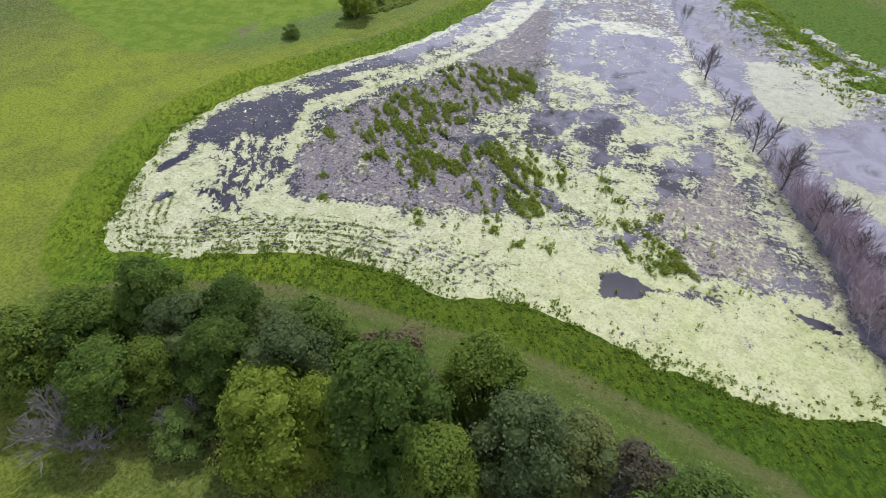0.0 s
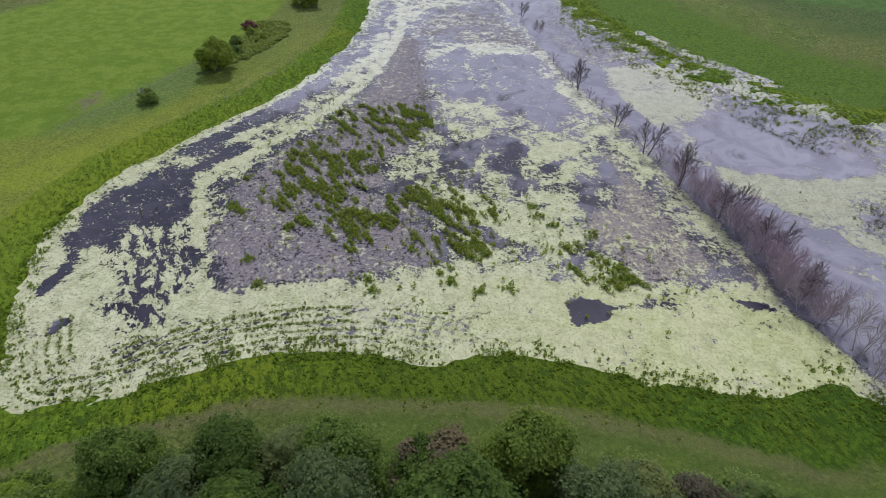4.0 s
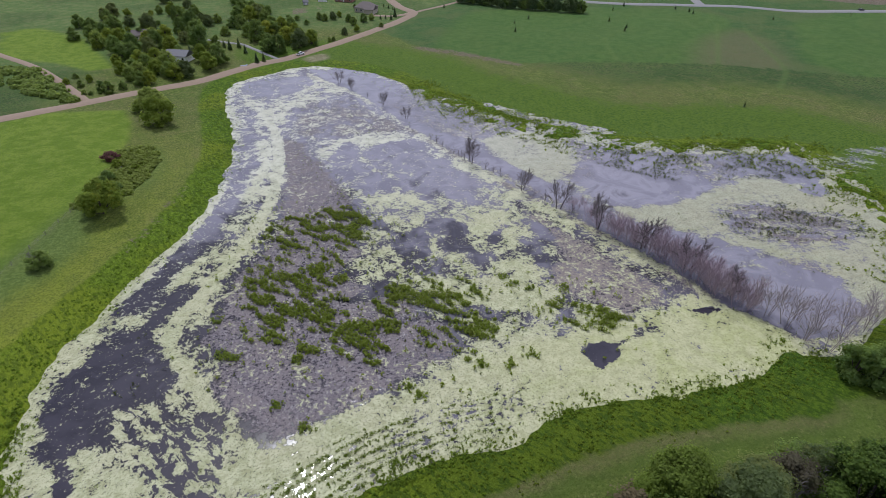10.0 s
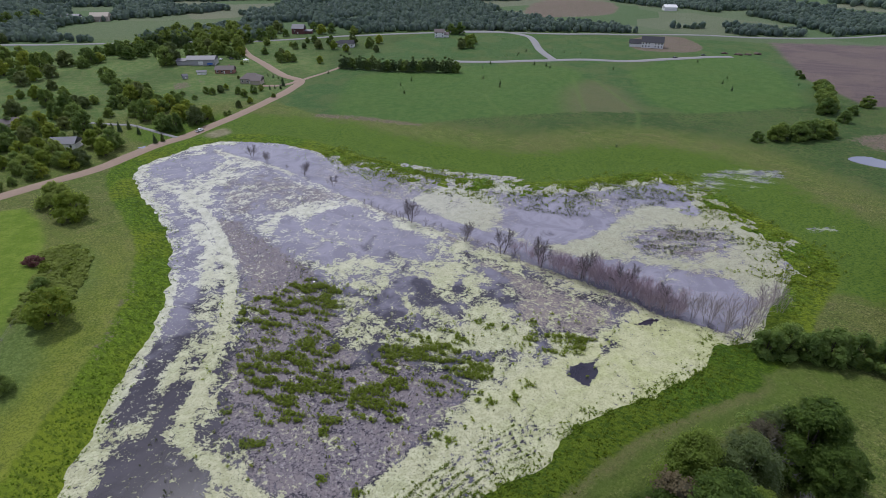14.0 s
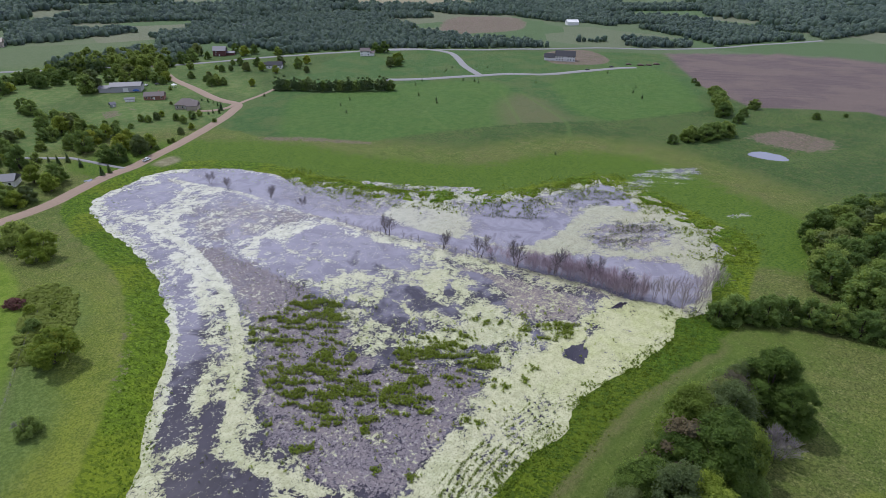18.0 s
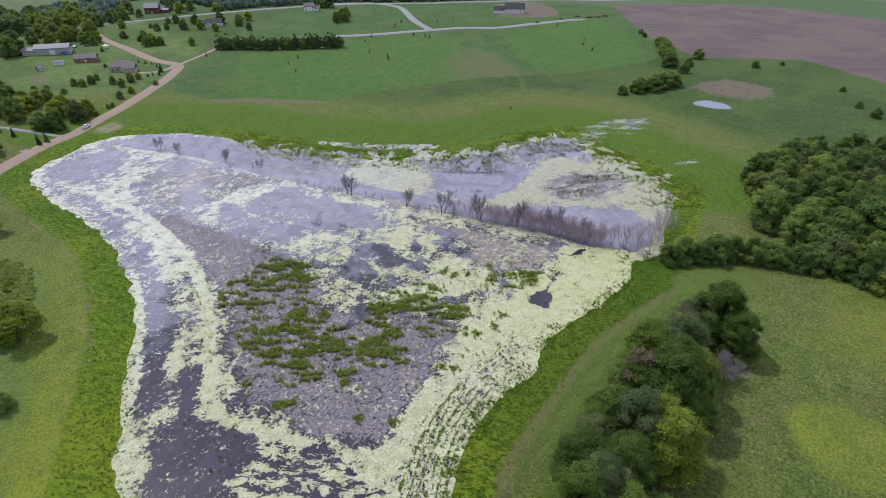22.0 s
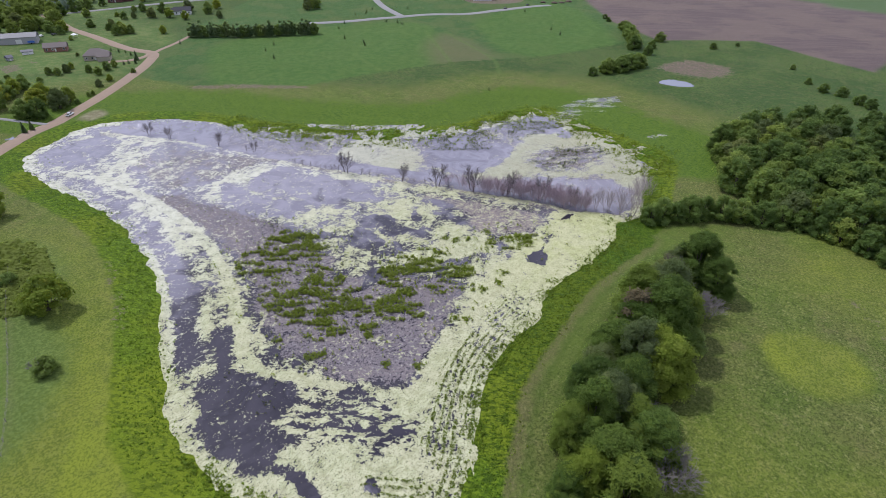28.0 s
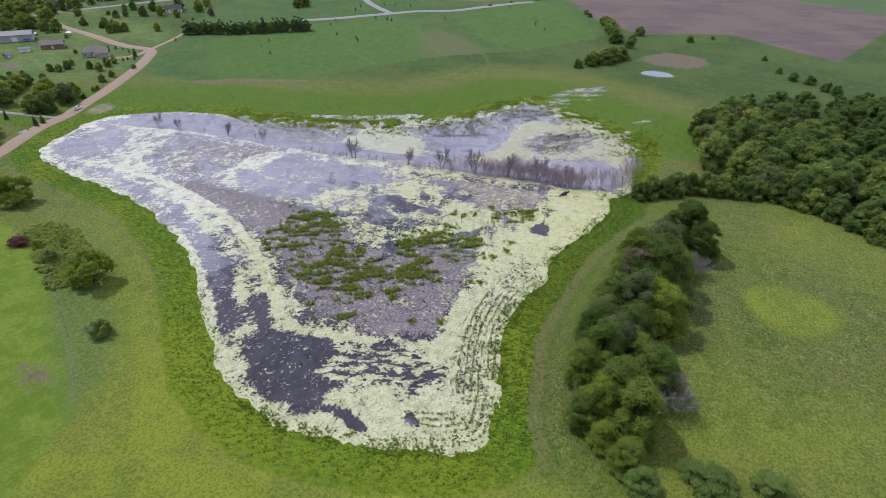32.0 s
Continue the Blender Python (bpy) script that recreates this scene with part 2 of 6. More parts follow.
DITCH = spline([(8.6, 254), (26, 212), (38.4, 181), (54, 151.5), (65, 134), (76, 111), (87, 91), (96, 73), (102, 60), (110, 45), (117, 30), (122, 18), (131, 6)], False)
WEED_EAST = [spline(p, n=4) for p in (
    [(80, 128), (100, 135), (114.5, 123), (112.5, 104), (95, 87), (87, 96), (82, 115)],
    [(100, 91), (105, 69), (127, 68), (149, 68), (172, 77), (184, 67), (204.6, 71), (202, 54.5), (193, 28), (177, 10), (154, -1), (151, 6), (154, 19), (145, 29), (129, 39), (119, 51), (108, 59)])]
WEED_NORTH = [spline([(31, 146), (42, 145), (56, 140), (52, 135), (39, 133), (34.5, 130), (29.6, 136.5)], n=4)]
WHITE_STRIP = spline([(94, 175), (110, 157), (129, 141), (141, 127), (136, 125), (114, 142), (97, 161)])
WET_EAST = [spline([(228, 92), (252, 86), (267, 73), (256, 63), (234, 78)]), spline([(218, 29), (228, 23), (225, 19), (214, 24)])]
BEYOND_DYKE = np.array([*DYKE, (300, -30), (320, 200), (100, 320)])
NORTH_FIELD = np.array([(60, 318), (77, 283), (132, 230), (188, 214), (244, 200), (300, 170), (420, 128), (470, 185), (611, 310), (480, 420), (300, 560), (140, 420), (96, 380)], float)
DRY_STRIP = spline([(77, 285), (103, 266), (132, 231), (128, 223), (104, 248), (75, 276)])
GULLIES = [spline(g, False) for g in ([(202, 265), (194, 243), (188, 219)], [(300, 285), (261, 227), (244, 202)], [(312, 271), (290, 219), (275, 184), (252, 160)])]
HOUSE_DIRT = spline([(489, 408), (543, 392), (514, 330), (476, 318), (440, 351)])
CLEARED = spline([(499, 640), (636, 790), (749, 733), (640, 600), (545, 599)])
HAYFIELD = spline([(-95, 744), (-20, 797), (78, 825), (106, 745), (56, 677), (1, 643), (-38, 620), (-92, 660)])
PALE_FIELD = spline([(745, 1400), (1012, 1300), (900, 1034), (664, 1061), (640, 1198)])
HIGHWAY = spline([(-400, 700), (-230, 645), (-91, 615), (-41, 604), (4, 588), (66, 572), (152, 563), (215, 557), (278, 548), (351, 520), (411, 482), (502, 432), (580, 385), (634, 345), (697, 315), (773, 288), (900, 250)], False)
PLOTS = [np.array([(-4, 399), (8, 403), (10, 385), (-4, 377)], float), np.array([(14, 406), (20, 406), (22, 393), (14, 391)], float)]
REED_EDGE = spline([(-22, -62), (-10.5, -49), (4, -40.5), (18, -33), (30, -29.8), (45, -26.8), (55, -24.8), (70, -23.2), (85, -23), (100, -24.2), (112, -26), (124, -30)], False)
SOUTH_BELT = np.array([*REED_EDGE, (130, 40), (-40, 40), (-60, -62)], float)
FENCE_LINE = spline([(-60, 122), (-66, 98), (-70, 78), (-75, 56), (-80, 39)], False)
PALE_LAWN = spline([(-86, 67), (-79, 59), (-80, 46), (-87, 45), (-90, 54)])
GARDEN_POND = spline([(-32, 259), (-28, 257), (-26, 266), (-30, 270)])
WORN_WEST = spline([(-35, 105), (-40, 83), (-45, 66)], False)
RING_HALO = spline([(120, -86), (107, -97), (88, -101), (71, -97)], False)
PALE_CORNER = spline([(-62.4, 2), (-57.6, -4.5), (-57.5, -9), (-62.6, -5.6)])
ROUGH_WEST = spline([(-60, 90), (-58.5, 67), (-67, 49), (-80, 36), (-81.5, 41.5), (-75, 70), (-67.5, 94)])
DRY_WEDGE = spline([(261.8, 244.7), (300.4, 264.2), (304.6, 234.0), (281.0, 185.3), (253.0, 148.5), (223.8, 153.4), (216.6, 184.2)])
GREEN_MOWN = [spline(p) for p in ([(149.1, 366.8), (252.2, 353.4), (318.8, 306.4), (256.1, 220.3), (223.6, 192.8), (179.3, 207.4), (134.7, 223.5), (89.7, 265.1), (111.4, 325.6)], [(381.6, 290.4), (512.7, 280.2), (426.5, 168.1), (344.1, 125.3), (300.3, 187.6), (329.9, 237.3)])]


def height(q):
    q = np.asarray(q, float).reshape(-1, 2)
    d = signed(q, SHORE)
    return height_from(q, d)


def height_from(q, d):
    x, y = q[:, 0], q[:, 1]
    fen = step(165, 195, x + 0.75 * y) * step(55, 80, x)
    d = d + 13 * (0.6 * lumps(x, y + 13, 9.0, 2) + 0.4 * lumps(x + 7, y, 4.0, 1) - 0.5) * fen * step(30, 12, np.abs(d))
    out = np.clip(d - 22 * fen, 0, None)
    z = np.where(d < 0, np.clip(d * 0.12, -0.6, 0), 16 * (1 - np.exp(-out / 300)) + (0.35 - 0.22 * fen) * step(0, 5, d))
    z = z - fen * 0.30 * step(0.54, 0.66, lumps(x + 40, y, 5.0, 3)) * step(11, 3, d) * step(-9, 0, d)
    z = z - 0.5 * step(2, -4, signed(q, WHITE_STRIP, 20.0)) * step(0.42, 0.62, 0.4 * lumps(x * 0.7 + y * 0.7, (x - y) * 0.35, 5.0, 2) + 0.6 * lumps(x, y + 9, 2.6, 2))
    z = z + fen * 0.75 * step(0.52, 0.64, lumps(x, y + 70, 5.5, 2)) * step(-14, -3, d) * step(2, -1, d)
    z = z + (lumps(x, y, 6.0, 2) - 0.5) * 0.22 * step(-6, 2, d) + (lumps(x + 60, y, 3.6, 2) - 0.5) * 0.42 * step(-5, -1, d) * step(5, 1, d)
    z = z + (lumps(x, y, 90.0, 2) - 0.5) * 3.0 * step(15, 120, d)
    far = np.hypot(x - 100, y - 100)
    z = z + (lumps(x + 900, y, 620.0, 2) - 0.42) * 46 * step(600, 1500, far)
    pond = np.minimum(signed(q, FARM_POND, 20.0), signed(q, GARDEN_POND, 20.0) * 2)
    return z - 0.7 * step(3, -1, pond)


def ground_z(x, y):
    return float(height([(x, y)])[0])


# ---- node helpers ----
class Nodes:
    def __init__(self, name):
        self.mat = bpy.data.materials.new(name)
        self.mat.use_nodes = True
        self.nt = self.mat.node_tree
        self.bsdf = self.nt.nodes["Principled BSDF"]

    def put(self, socket, value):
        if isinstance(value, bpy.types.NodeSocket):
            self.nt.links.new(value, socket)
        elif isinstance(value, tuple) and len(value) == 3 and socket.type == "RGBA":
            socket.default_value = (*value, 1)
        else:
            socket.default_value = value

    def set(self, **inputs):
        for key, value in inputs.items():
            self.put(self.bsdf.inputs[key.replace("_", " ")], value)
        return self.mat

    def place(self):
        return self.nt.nodes.new("ShaderNodeNewGeometry").outputs["Position"]

    def noise(self, scale, detail=3, rough=0.55, stretch=None, turn=0.0, skew=0.0):
        n = self.nt.nodes.new("ShaderNodeTexNoise")
        n.inputs["Scale"].default_value = scale
        n.inputs["Detail"].default_value = detail
        n.inputs["Roughness"].default_value = rough
        n.inputs["Distortion"].default_value = skew
        where = self.place()
        if stretch:
            m = self.nt.nodes.new("ShaderNodeMapping")
            m.vector_type = "TEXTURE"
            m.inputs["Rotation"].default_value = (0, 0, radians(turn))
            m.inputs["Scale"].default_value = stretch
            self.nt.links.new(where, m.inputs["Vector"])
            where = m.outputs["Vector"]
        self.nt.links.new(where, n.inputs["Vector"])
        return n.outputs["Fac"]

    def attr(self, name):
        n = self.nt.nodes.new("ShaderNodeAttribute")
        n.attribute_name = name
        return n.outputs["Fac"]

    def math(self, op, a, b=0.0, c=0.0):
        n = self.nt.nodes.new("ShaderNodeMath")
        n.operation = op
        for socket, v in zip(n.inputs, (a, b, c)):
            self.put(socket, v)
        return n.outputs[0]

    def ramp(self, v, a, b, lo=0.0, hi=1.0):
        n = self.nt.nodes.new("ShaderNodeMapRange")
        n.interpolation_type = "SMOOTHSTEP"
        for socket, w in zip(n.inputs, (v, a, b, lo, hi)):
            self.put(socket, w)
        return n.outputs["Result"]

    def mix(self, f, a, b):
        n = self.nt.nodes.new("ShaderNodeMix")
        n.data_type = "RGBA"
        for key, v in (("Factor", f), ("A", a), ("B", b)):
            self.put(n.inputs[0] if key == "Factor" else n.inputs[6] if key == "A" else n.inputs[7], v)
        return n.outputs[2]

    def bump(self, h, strength, distance=0.1):
        n = self.nt.nodes.new("ShaderNodeBump")
        n.inputs["Strength"].default_value = strength
        n.inputs["Distance"].default_value = distance
        self.nt.links.new(h, n.inputs["Height"])
        return n.outputs["Normal"]

    def island(self):
        return self.nt.nodes.new("ShaderNodeNewGeometry").outputs["Random Per Island"]

    def chance(self):
        return self.nt.nodes.new("ShaderNodeObjectInfo").outputs["Random"]


def plain(name, colour, rough=0.7, metal=0.0, spread=0.2, scale=3.0):
    n = Nodes(name)
    dark = tuple(c * (1 - spread) for c in colour)
    light = tuple(min(1, c * (1 + spread)) for c in colour)
    tone = n.mix(n.noise(scale, 5, 0.65), dark, light)
    tone = n.mix(n.math("MULTIPLY", n.noise(scale * 9, 2), 0.35), tone, dark)
    return n.set(Base_Color=tone, Roughness=rough, Metallic=metal)


def leafy(name, dark, light, dry=(0.13, 0.16, 0.05)):
    n = Nodes(name)
    tone = n.mix(n.island(), dark, light)
    tone = n.mix(n.ramp(n.chance(), 0.55, 0.0, 0.0, 0.55), tone, tuple(c * 0.9 for c in dark))
    tone = n.mix(n.ramp(n.chance(), 0.50, 1.0, 0.0, 0.55), tone, (light[0] * 1.35, light[1] * 1.12, light[2] * 0.8))
    tone = n.mix(n.math("MULTIPLY", n.ramp(n.noise(0.35, 2), 0.5, 0.75), 0.3), tone, dry)
    n.set(Base_Color=tone, Roughness=0.75, Specular_IOR_Level=0.2)
    glow = n.nt.nodes.new("ShaderNodeBsdfTranslucent")
    n.put(glow.inputs["Color"], n.mix(0.45, tone, (0.40, 0.50, 0.08) if light[1] > light[0] else light))
    both = n.nt.nodes.new("ShaderNodeMixShader")
    both.inputs[0].default_value = 0.55
    n.nt.links.new(n.bsdf.outputs[0], both.inputs[1])
    n.nt.links.new(glow.outputs[0], both.inputs[2])
    n.nt.links.new(both.outputs[0], n.nt.nodes["Material Output"].inputs["Surface"])
    return n.mat


def ground_material():
    n = Nodes("meadow")
    d = n.math("ADD", n.attr("shore"), n.math("MULTIPLY", n.math("SUBTRACT", n.noise(0.25, 5, 0.65), 0.5), 5.0))
    fine, mid, big = n.noise(0.95, 8, 0.8), n.noise(0.20, 6, 0.7), n.noise(0.020, 4, 0.6)
    grit, blade = n.noise(1.5, 5, 0.8), n.noise(1.05, 4, 0.7, (1.0, 2.6, 1.0), 35)
    mown = n.noise(0.30, 4, 0.6, (1.0, 7.0, 1.0), 28)
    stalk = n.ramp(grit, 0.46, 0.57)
    hay = n.mix(n.ramp(mid, 0.40, 0.60), (0.100, 0.144, 0.027), (0.164, 0.208, 0.044))
    hay = n.mix(n.math("MULTIPLY", n.ramp(big, 0.42, 0.58), 0.55), hay, (0.168, 0.172, 0.054))
    hay = n.mix(n.math("MULTIPLY", n.ramp(mown, 0.46, 0.60), 0.45), hay, (0.106, 0.160, 0.024))
    hay = n.mix(n.math("MULTIPLY", n.ramp(n.noise(0.10, 6, 0.75), 0.52, 0.64), 0.55), hay, (0.165, 0.150, 0.070))
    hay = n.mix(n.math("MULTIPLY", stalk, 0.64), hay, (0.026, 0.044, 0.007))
    hay = n.mix(n.math("MULTIPLY", n.ramp(fine, 0.53, 0.62), 0.75), hay, (0.270, 0.285, 0.105))
    reed = n.mix(n.ramp(fine, 0.42, 0.58), (0.046, 0.104, 0.004), (0.150, 0.235, 0.014))
    reed = n.mix(n.math("MULTIPLY", n.ramp(big, 0.42, 0.58), 0.6), reed, (0.182, 0.220, 0.012))
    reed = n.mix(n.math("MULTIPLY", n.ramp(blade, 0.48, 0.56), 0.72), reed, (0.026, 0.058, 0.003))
    # darker south shore reeds; at the east end the hedge's shadow is painted in
    reed = n.mix(n.math("MULTIPLY", n.attr("rank"), 0.5), reed, (0.040, 0.080, 0.005))
    reed = n.mix(n.math("MULTIPLY", n.attr("lush"), n.ramp(fine, 0.40, 0.55, 0.55, 0.2)), reed, (0.215, 0.285, 0.018))
    far = n.mix(n.ramp(big, 0.40, 0.60), (0.058, 0.106, 0.026), (0.092, 0.138, 0.036))
    far = n.mix(n.math("MULTIPLY", n.ramp(mid, 0.47, 0.60), 0.6), far, (0.120, 0.136, 0.050))
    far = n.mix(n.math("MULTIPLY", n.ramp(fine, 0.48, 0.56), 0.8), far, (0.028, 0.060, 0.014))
    field = n.mix(n.ramp(mid, 0.42, 0.62), (0.058, 0.118, 0.032), (0.084, 0.146, 0.042))
    field = n.mix(n.math("MULTIPLY", n.ramp(n.noise(0.035, 5, 0.65), 0.46, 0.58), 0.7), field, (0.108, 0.142, 0.046))
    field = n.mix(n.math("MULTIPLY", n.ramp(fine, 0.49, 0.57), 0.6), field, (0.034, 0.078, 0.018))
    hay = n.mix(n.math("MULTIPLY", n.attr("rank"), n.ramp(mid, 0.4, 0.6, 0.3, 0.65)), hay, (0.100, 0.158, 0.022))
    hay = n.mix(n.math("MULTIPLY", n.attr("lush"), n.ramp(n.noise(0.05, 4, 0.6), 0.42, 0.56, 0.60, 1.0)), hay, n.mix(stalk, (0.250, 0.295, 0.032), (0.150, 0.195, 0.020)))
    cell = n.nt.nodes.new("ShaderNodeTexVoronoi")
    cell.distance = "CHEBYCHEV"
    cell.inputs["Scale"].default_value = 0.0052
    cell.inputs["Randomness"].default_value = 0.75
    n.nt.links.new(n.place(), cell.inputs["Vector"])
    parts = n.nt.nodes.new("ShaderNodeSeparateColor")
    n.nt.links.new(cell.outputs["Color"], parts.inputs["Color"])
    crop = n.mix(n.ramp(parts.outputs["Red"], 0.30, 0.34), (0.085, 0.135, 0.056), (0.112, 0.150, 0.078))
    crop = n.mix(n.ramp(parts.outputs["Red"], 0.72, 0.75), crop, (0.155, 0.168, 0.108))
    crop = n.mix(n.math("MULTIPLY", n.ramp(mid, 0.44, 0.60), 0.3), crop, (0.085, 0.130, 0.050))
    # paler north-west ground: a patch of sun mixed into its colour
    far = n.mix(n.math("MULTIPLY", n.attr("pasture"), n.ramp(big, 0.40, 0.60, 0.45, 0.95)), far, n.mix(n.ramp(mid, 0.42, 0.60), (0.094, 0.158, 0.040), (0.150, 0.190, 0.062)))
    far = n.mix(n.attr("plots"), far, crop)
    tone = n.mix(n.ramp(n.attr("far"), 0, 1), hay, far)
    sward = n.mix(n.ramp(mid, 0.42, 0.60), (0.068, 0.136, 0.026), (0.090, 0.160, 0.034))
    field = n.mix(n.math("MULTIPLY", n.attr("mown"), 0.75), field, sward)
    field = n.mix(n.math("MULTIPLY", n.attr("dry"), n.ramp(fine, 0.40, 0.60, 0.45, 0.85)), field, (0.138, 0.132, 0.066))
    tone = n.mix(n.ramp(n.math("ADD", n.attr("field"), n.math("MULTIPLY", n.math("SUBTRACT", mid, 0.5), 0.9)), 0.4, 0.6), tone, field)
    fen = n.mix(n.ramp(fine, 0.45, 0.58), (0.110, 0.172, 0.018), (0.046, 0.098, 0.010))
    tone = n.mix(n.ramp(n.math("ADD", n.attr("fen"), n.math("MULTIPLY", n.math("SUBTRACT", mid, 0.5), 1.2)), 0.3, 0.7), tone, fen)
    swath = n.ramp(n.math("SINE", n.math("MULTIPLY", d, 1.25)), -0.2, 0.8)
    tone = n.mix(n.math("MULTIPLY", swath, n.math("MULTIPLY", n.ramp(d, 48, 18, 0.0, 0.34), n.attr("cut"))), tone, (0.070, 0.112, 0.018))
    tone = n.mix(n.math("MULTIPLY", n.ramp(d, 13.2, 16.5, 0.60, 0.0), n.math("MULTIPLY", n.ramp(fine, 0.40, 0.60, 0.55, 1.0), n.attr("cut"))), tone, (0.165, 0.145, 0.068))
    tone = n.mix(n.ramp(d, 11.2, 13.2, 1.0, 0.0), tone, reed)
    lawn = n.mix(n.ramp(mid, 0.40, 0.60), (0.128, 0.205, 0.016), (0.186, 0.262, 0.032))
    lawn = n.mix(n.math("MULTIPLY", stalk, 0.4), lawn, (0.080, 0.128, 0.014))
    tone = n.mix(n.attr("lawn"), tone, lawn)
    scrub = n.mix(n.ramp(fine, 0.45, 0.56), (0.080, 0.132, 0.030), (0.142, 0.212, 0.058))
    tone = n.mix(n.attr("brush"), tone, scrub)
    soil = n.mix(n.ramp(fine, 0.42, 0.60), (0.125, 0.090, 0.078), (0.245, 0.186, 0.150))
    soil = n.mix(n.math("MULTIPLY", n.ramp(mid, 0.46, 0.6), 0.5), soil, (0.110, 0.115, 0.055))
    rough_edge = n.math("MULTIPLY", n.math("SUBTRACT", n.math("ADD", n.math("MULTIPLY", mid, 0.5), n.math("MULTIPLY", fine, 0.5)), 0.5), 2.4)
    tone = n.mix(n.math("MULTIPLY", n.ramp(n.math("ADD", n.attr("bare"), rough_edge), 0.42, 0.66), 0.9), tone, soil)
    furrow = n.noise(0.16, 5, 0.75, (1.0, 9.0, 1.0), 38)
    plow = n.mix(n.ramp(furrow, 0.42, 0.60), (0.122, 0.093, 0.092), (0.150, 0.114, 0.108))
    plow = n.mix(n.math("MULTIPLY", n.ramp(big, 0.44, 0.58), 0.5), plow, (0.19, 0.146, 0.124))
    plow = n.mix(n.math("MULTIPLY", n.ramp(fine, 0.50, 0.60), 0.3), plow, (0.080, 0.062, 0.060))
    tone = n.mix(n.attr("plowed"), tone, plow)
    tan = n.mix(n.ramp(mid, 0.40, 0.60), (0.20, 0.18, 0.11), (0.30, 0.27, 0.18))
    tone = n.mix(n.attr("tan"), tone, tan)
    patch = n.math("ADD", n.math("MULTIPLY", n.noise(0.16, 5, 0.7, (3.0, 1.0, 1.0), -48), 0.55), n.math("MULTIPLY", fine, 0.45))
    wet = n.ramp(n.math("ADD", n.attr("marsh"), n.math("MULTIPLY", n.math("SUBTRACT", patch, 0.5), 3.2)), 0.54, 0.64)
    # wet hollows: pale weed, and lilac put in for reflected sky
    tone = n.mix(wet, tone, n.mix(n.ramp(mid, 0.45, 0.55), (0.36, 0.39, 0.27), (0.14, 0.14, 0.17)))
    relief = n.math("ADD", n.math("MULTIPLY", fine, 0.6), n.math("MULTIPLY", grit, 0.4))
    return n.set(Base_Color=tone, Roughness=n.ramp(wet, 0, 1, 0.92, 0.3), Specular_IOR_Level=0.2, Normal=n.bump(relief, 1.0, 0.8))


def water_material():
    n = Nodes("duckweed_water")
    fine, mid, big = n.noise(1.25, 6, 0.8), n.noise(0.30, 6, 0.72, skew=0.7), n.noise(0.085, 4, 0.6, skew=0.8)
    speck, flake = n.noise(1.7, 5, 0.8), n.noise(0.80, 6, 0.75, skew=0.4)
    blend = n.math("ADD", n.math("MULTIPLY", mid, 0.34), n.math("ADD", n.math("MULTIPLY", flake, 0.33), n.math("MULTIPLY", fine, 0.33)))
    strewn = n.noise(0.55, 5, 0.7, (1.0, 2.4, 1.0), 42, 0.6)
    off = n.math("MULTIPLY", n.math("SUBTRACT", blend, 0.5), 6.6)
    off = n.math("ADD", off, n.math("MULTIPLY", n.math("MULTIPLY", n.math("SUBTRACT", strewn, 0.5), 7.0), n.attr("broken")))
    film = n.attr("film")
    weed = n.ramp(n.math("ADD", n.attr("weed"), n.math("MULTIPLY", off, n.math("SUBTRACT", 1.0, n.math("MULTIPLY", film, 0.45)))), 0.46, 0.56)
    grain = n.math("ADD", n.math("MULTIPLY", mid, 0.4), n.math("MULTIPLY", fine, 0.6))
    mud = n.ramp(n.math("ADD", n.attr("mud"), n.math("MULTIPLY", n.math("SUBTRACT", grain, 0.5), 4.0)), 0.42, 0.58)
    pond = n.mix(n.ramp(big, 0.40, 0.60), (0.034, 0.030, 0.046), (0.016, 0.014, 0.026))
    # lilac stands in for sky reflected off the water, painted as base colour
    silt_and_sheen = n.mix(n.ramp(big, 0.38, 0.62), (0.275, 0.262, 0.318), (0.185, 0.175, 0.222))
    pond = n.mix(n.ramp(n.math("ADD", n.attr("sky_sheen"), n.math("MULTIPLY", n.math("SUBTRACT", big, 0.5), 2.4)), 0.2, 0.9), pond, silt_and_sheen)
    mire = n.mix(n.ramp(fine, 0.36, 0.64), (0.116, 0.098, 0.114), (0.215, 0.189, 0.207))
    mire = n.mix(n.math("MULTIPLY", n.ramp(big, 0.43, 0.57), 0.5), mire, (0.225, 0.190, 0.190))
    mire = n.mix(n.math("MULTIPLY", n.ramp(speck, 0.53, 0.59), 0.72), mire, (0.050, 0.043, 0.056))
    mire = n.mix(n.math("MULTIPLY", n.ramp(flake, 0.54, 0.61), 0.62), mire, (0.39, 0.365, 0.375))
    # brown mud beside the dyke, in the mud's own colour
    mire = n.mix(n.math("MULTIPLY", n.attr("silt_and_sheen"), n.ramp(flake, 0.42, 0.58, 0.35, 0.95)), mire, (0.275, 0.232, 0.200))
    green = n.mix(n.ramp(mid, 0.40, 0.60), (0.400, 0.412, 0.244), (0.540, 0.548, 0.358))
    green = n.mix(n.math("MULTIPLY", n.ramp(big, 0.44, 0.58), 0.5), green, (0.525, 0.510, 0.345))
    green = n.mix(n.math("MULTIPLY", n.ramp(speck, 0.53, 0.58), 0.72), green, (0.15, 0.165, 0.085))
    green = n.mix(n.math("MULTIPLY", n.ramp(flake, 0.54, 0.64), 0.4), green, (0.25, 0.24, 0.185))
    green = n.mix(n.math("MULTIPLY", n.attr("bloom"), 0.36), green, n.mix(n.ramp(big, 0.42, 0.58), (0.430, 0.455, 0.150), (0.520, 0.530, 0.260)))
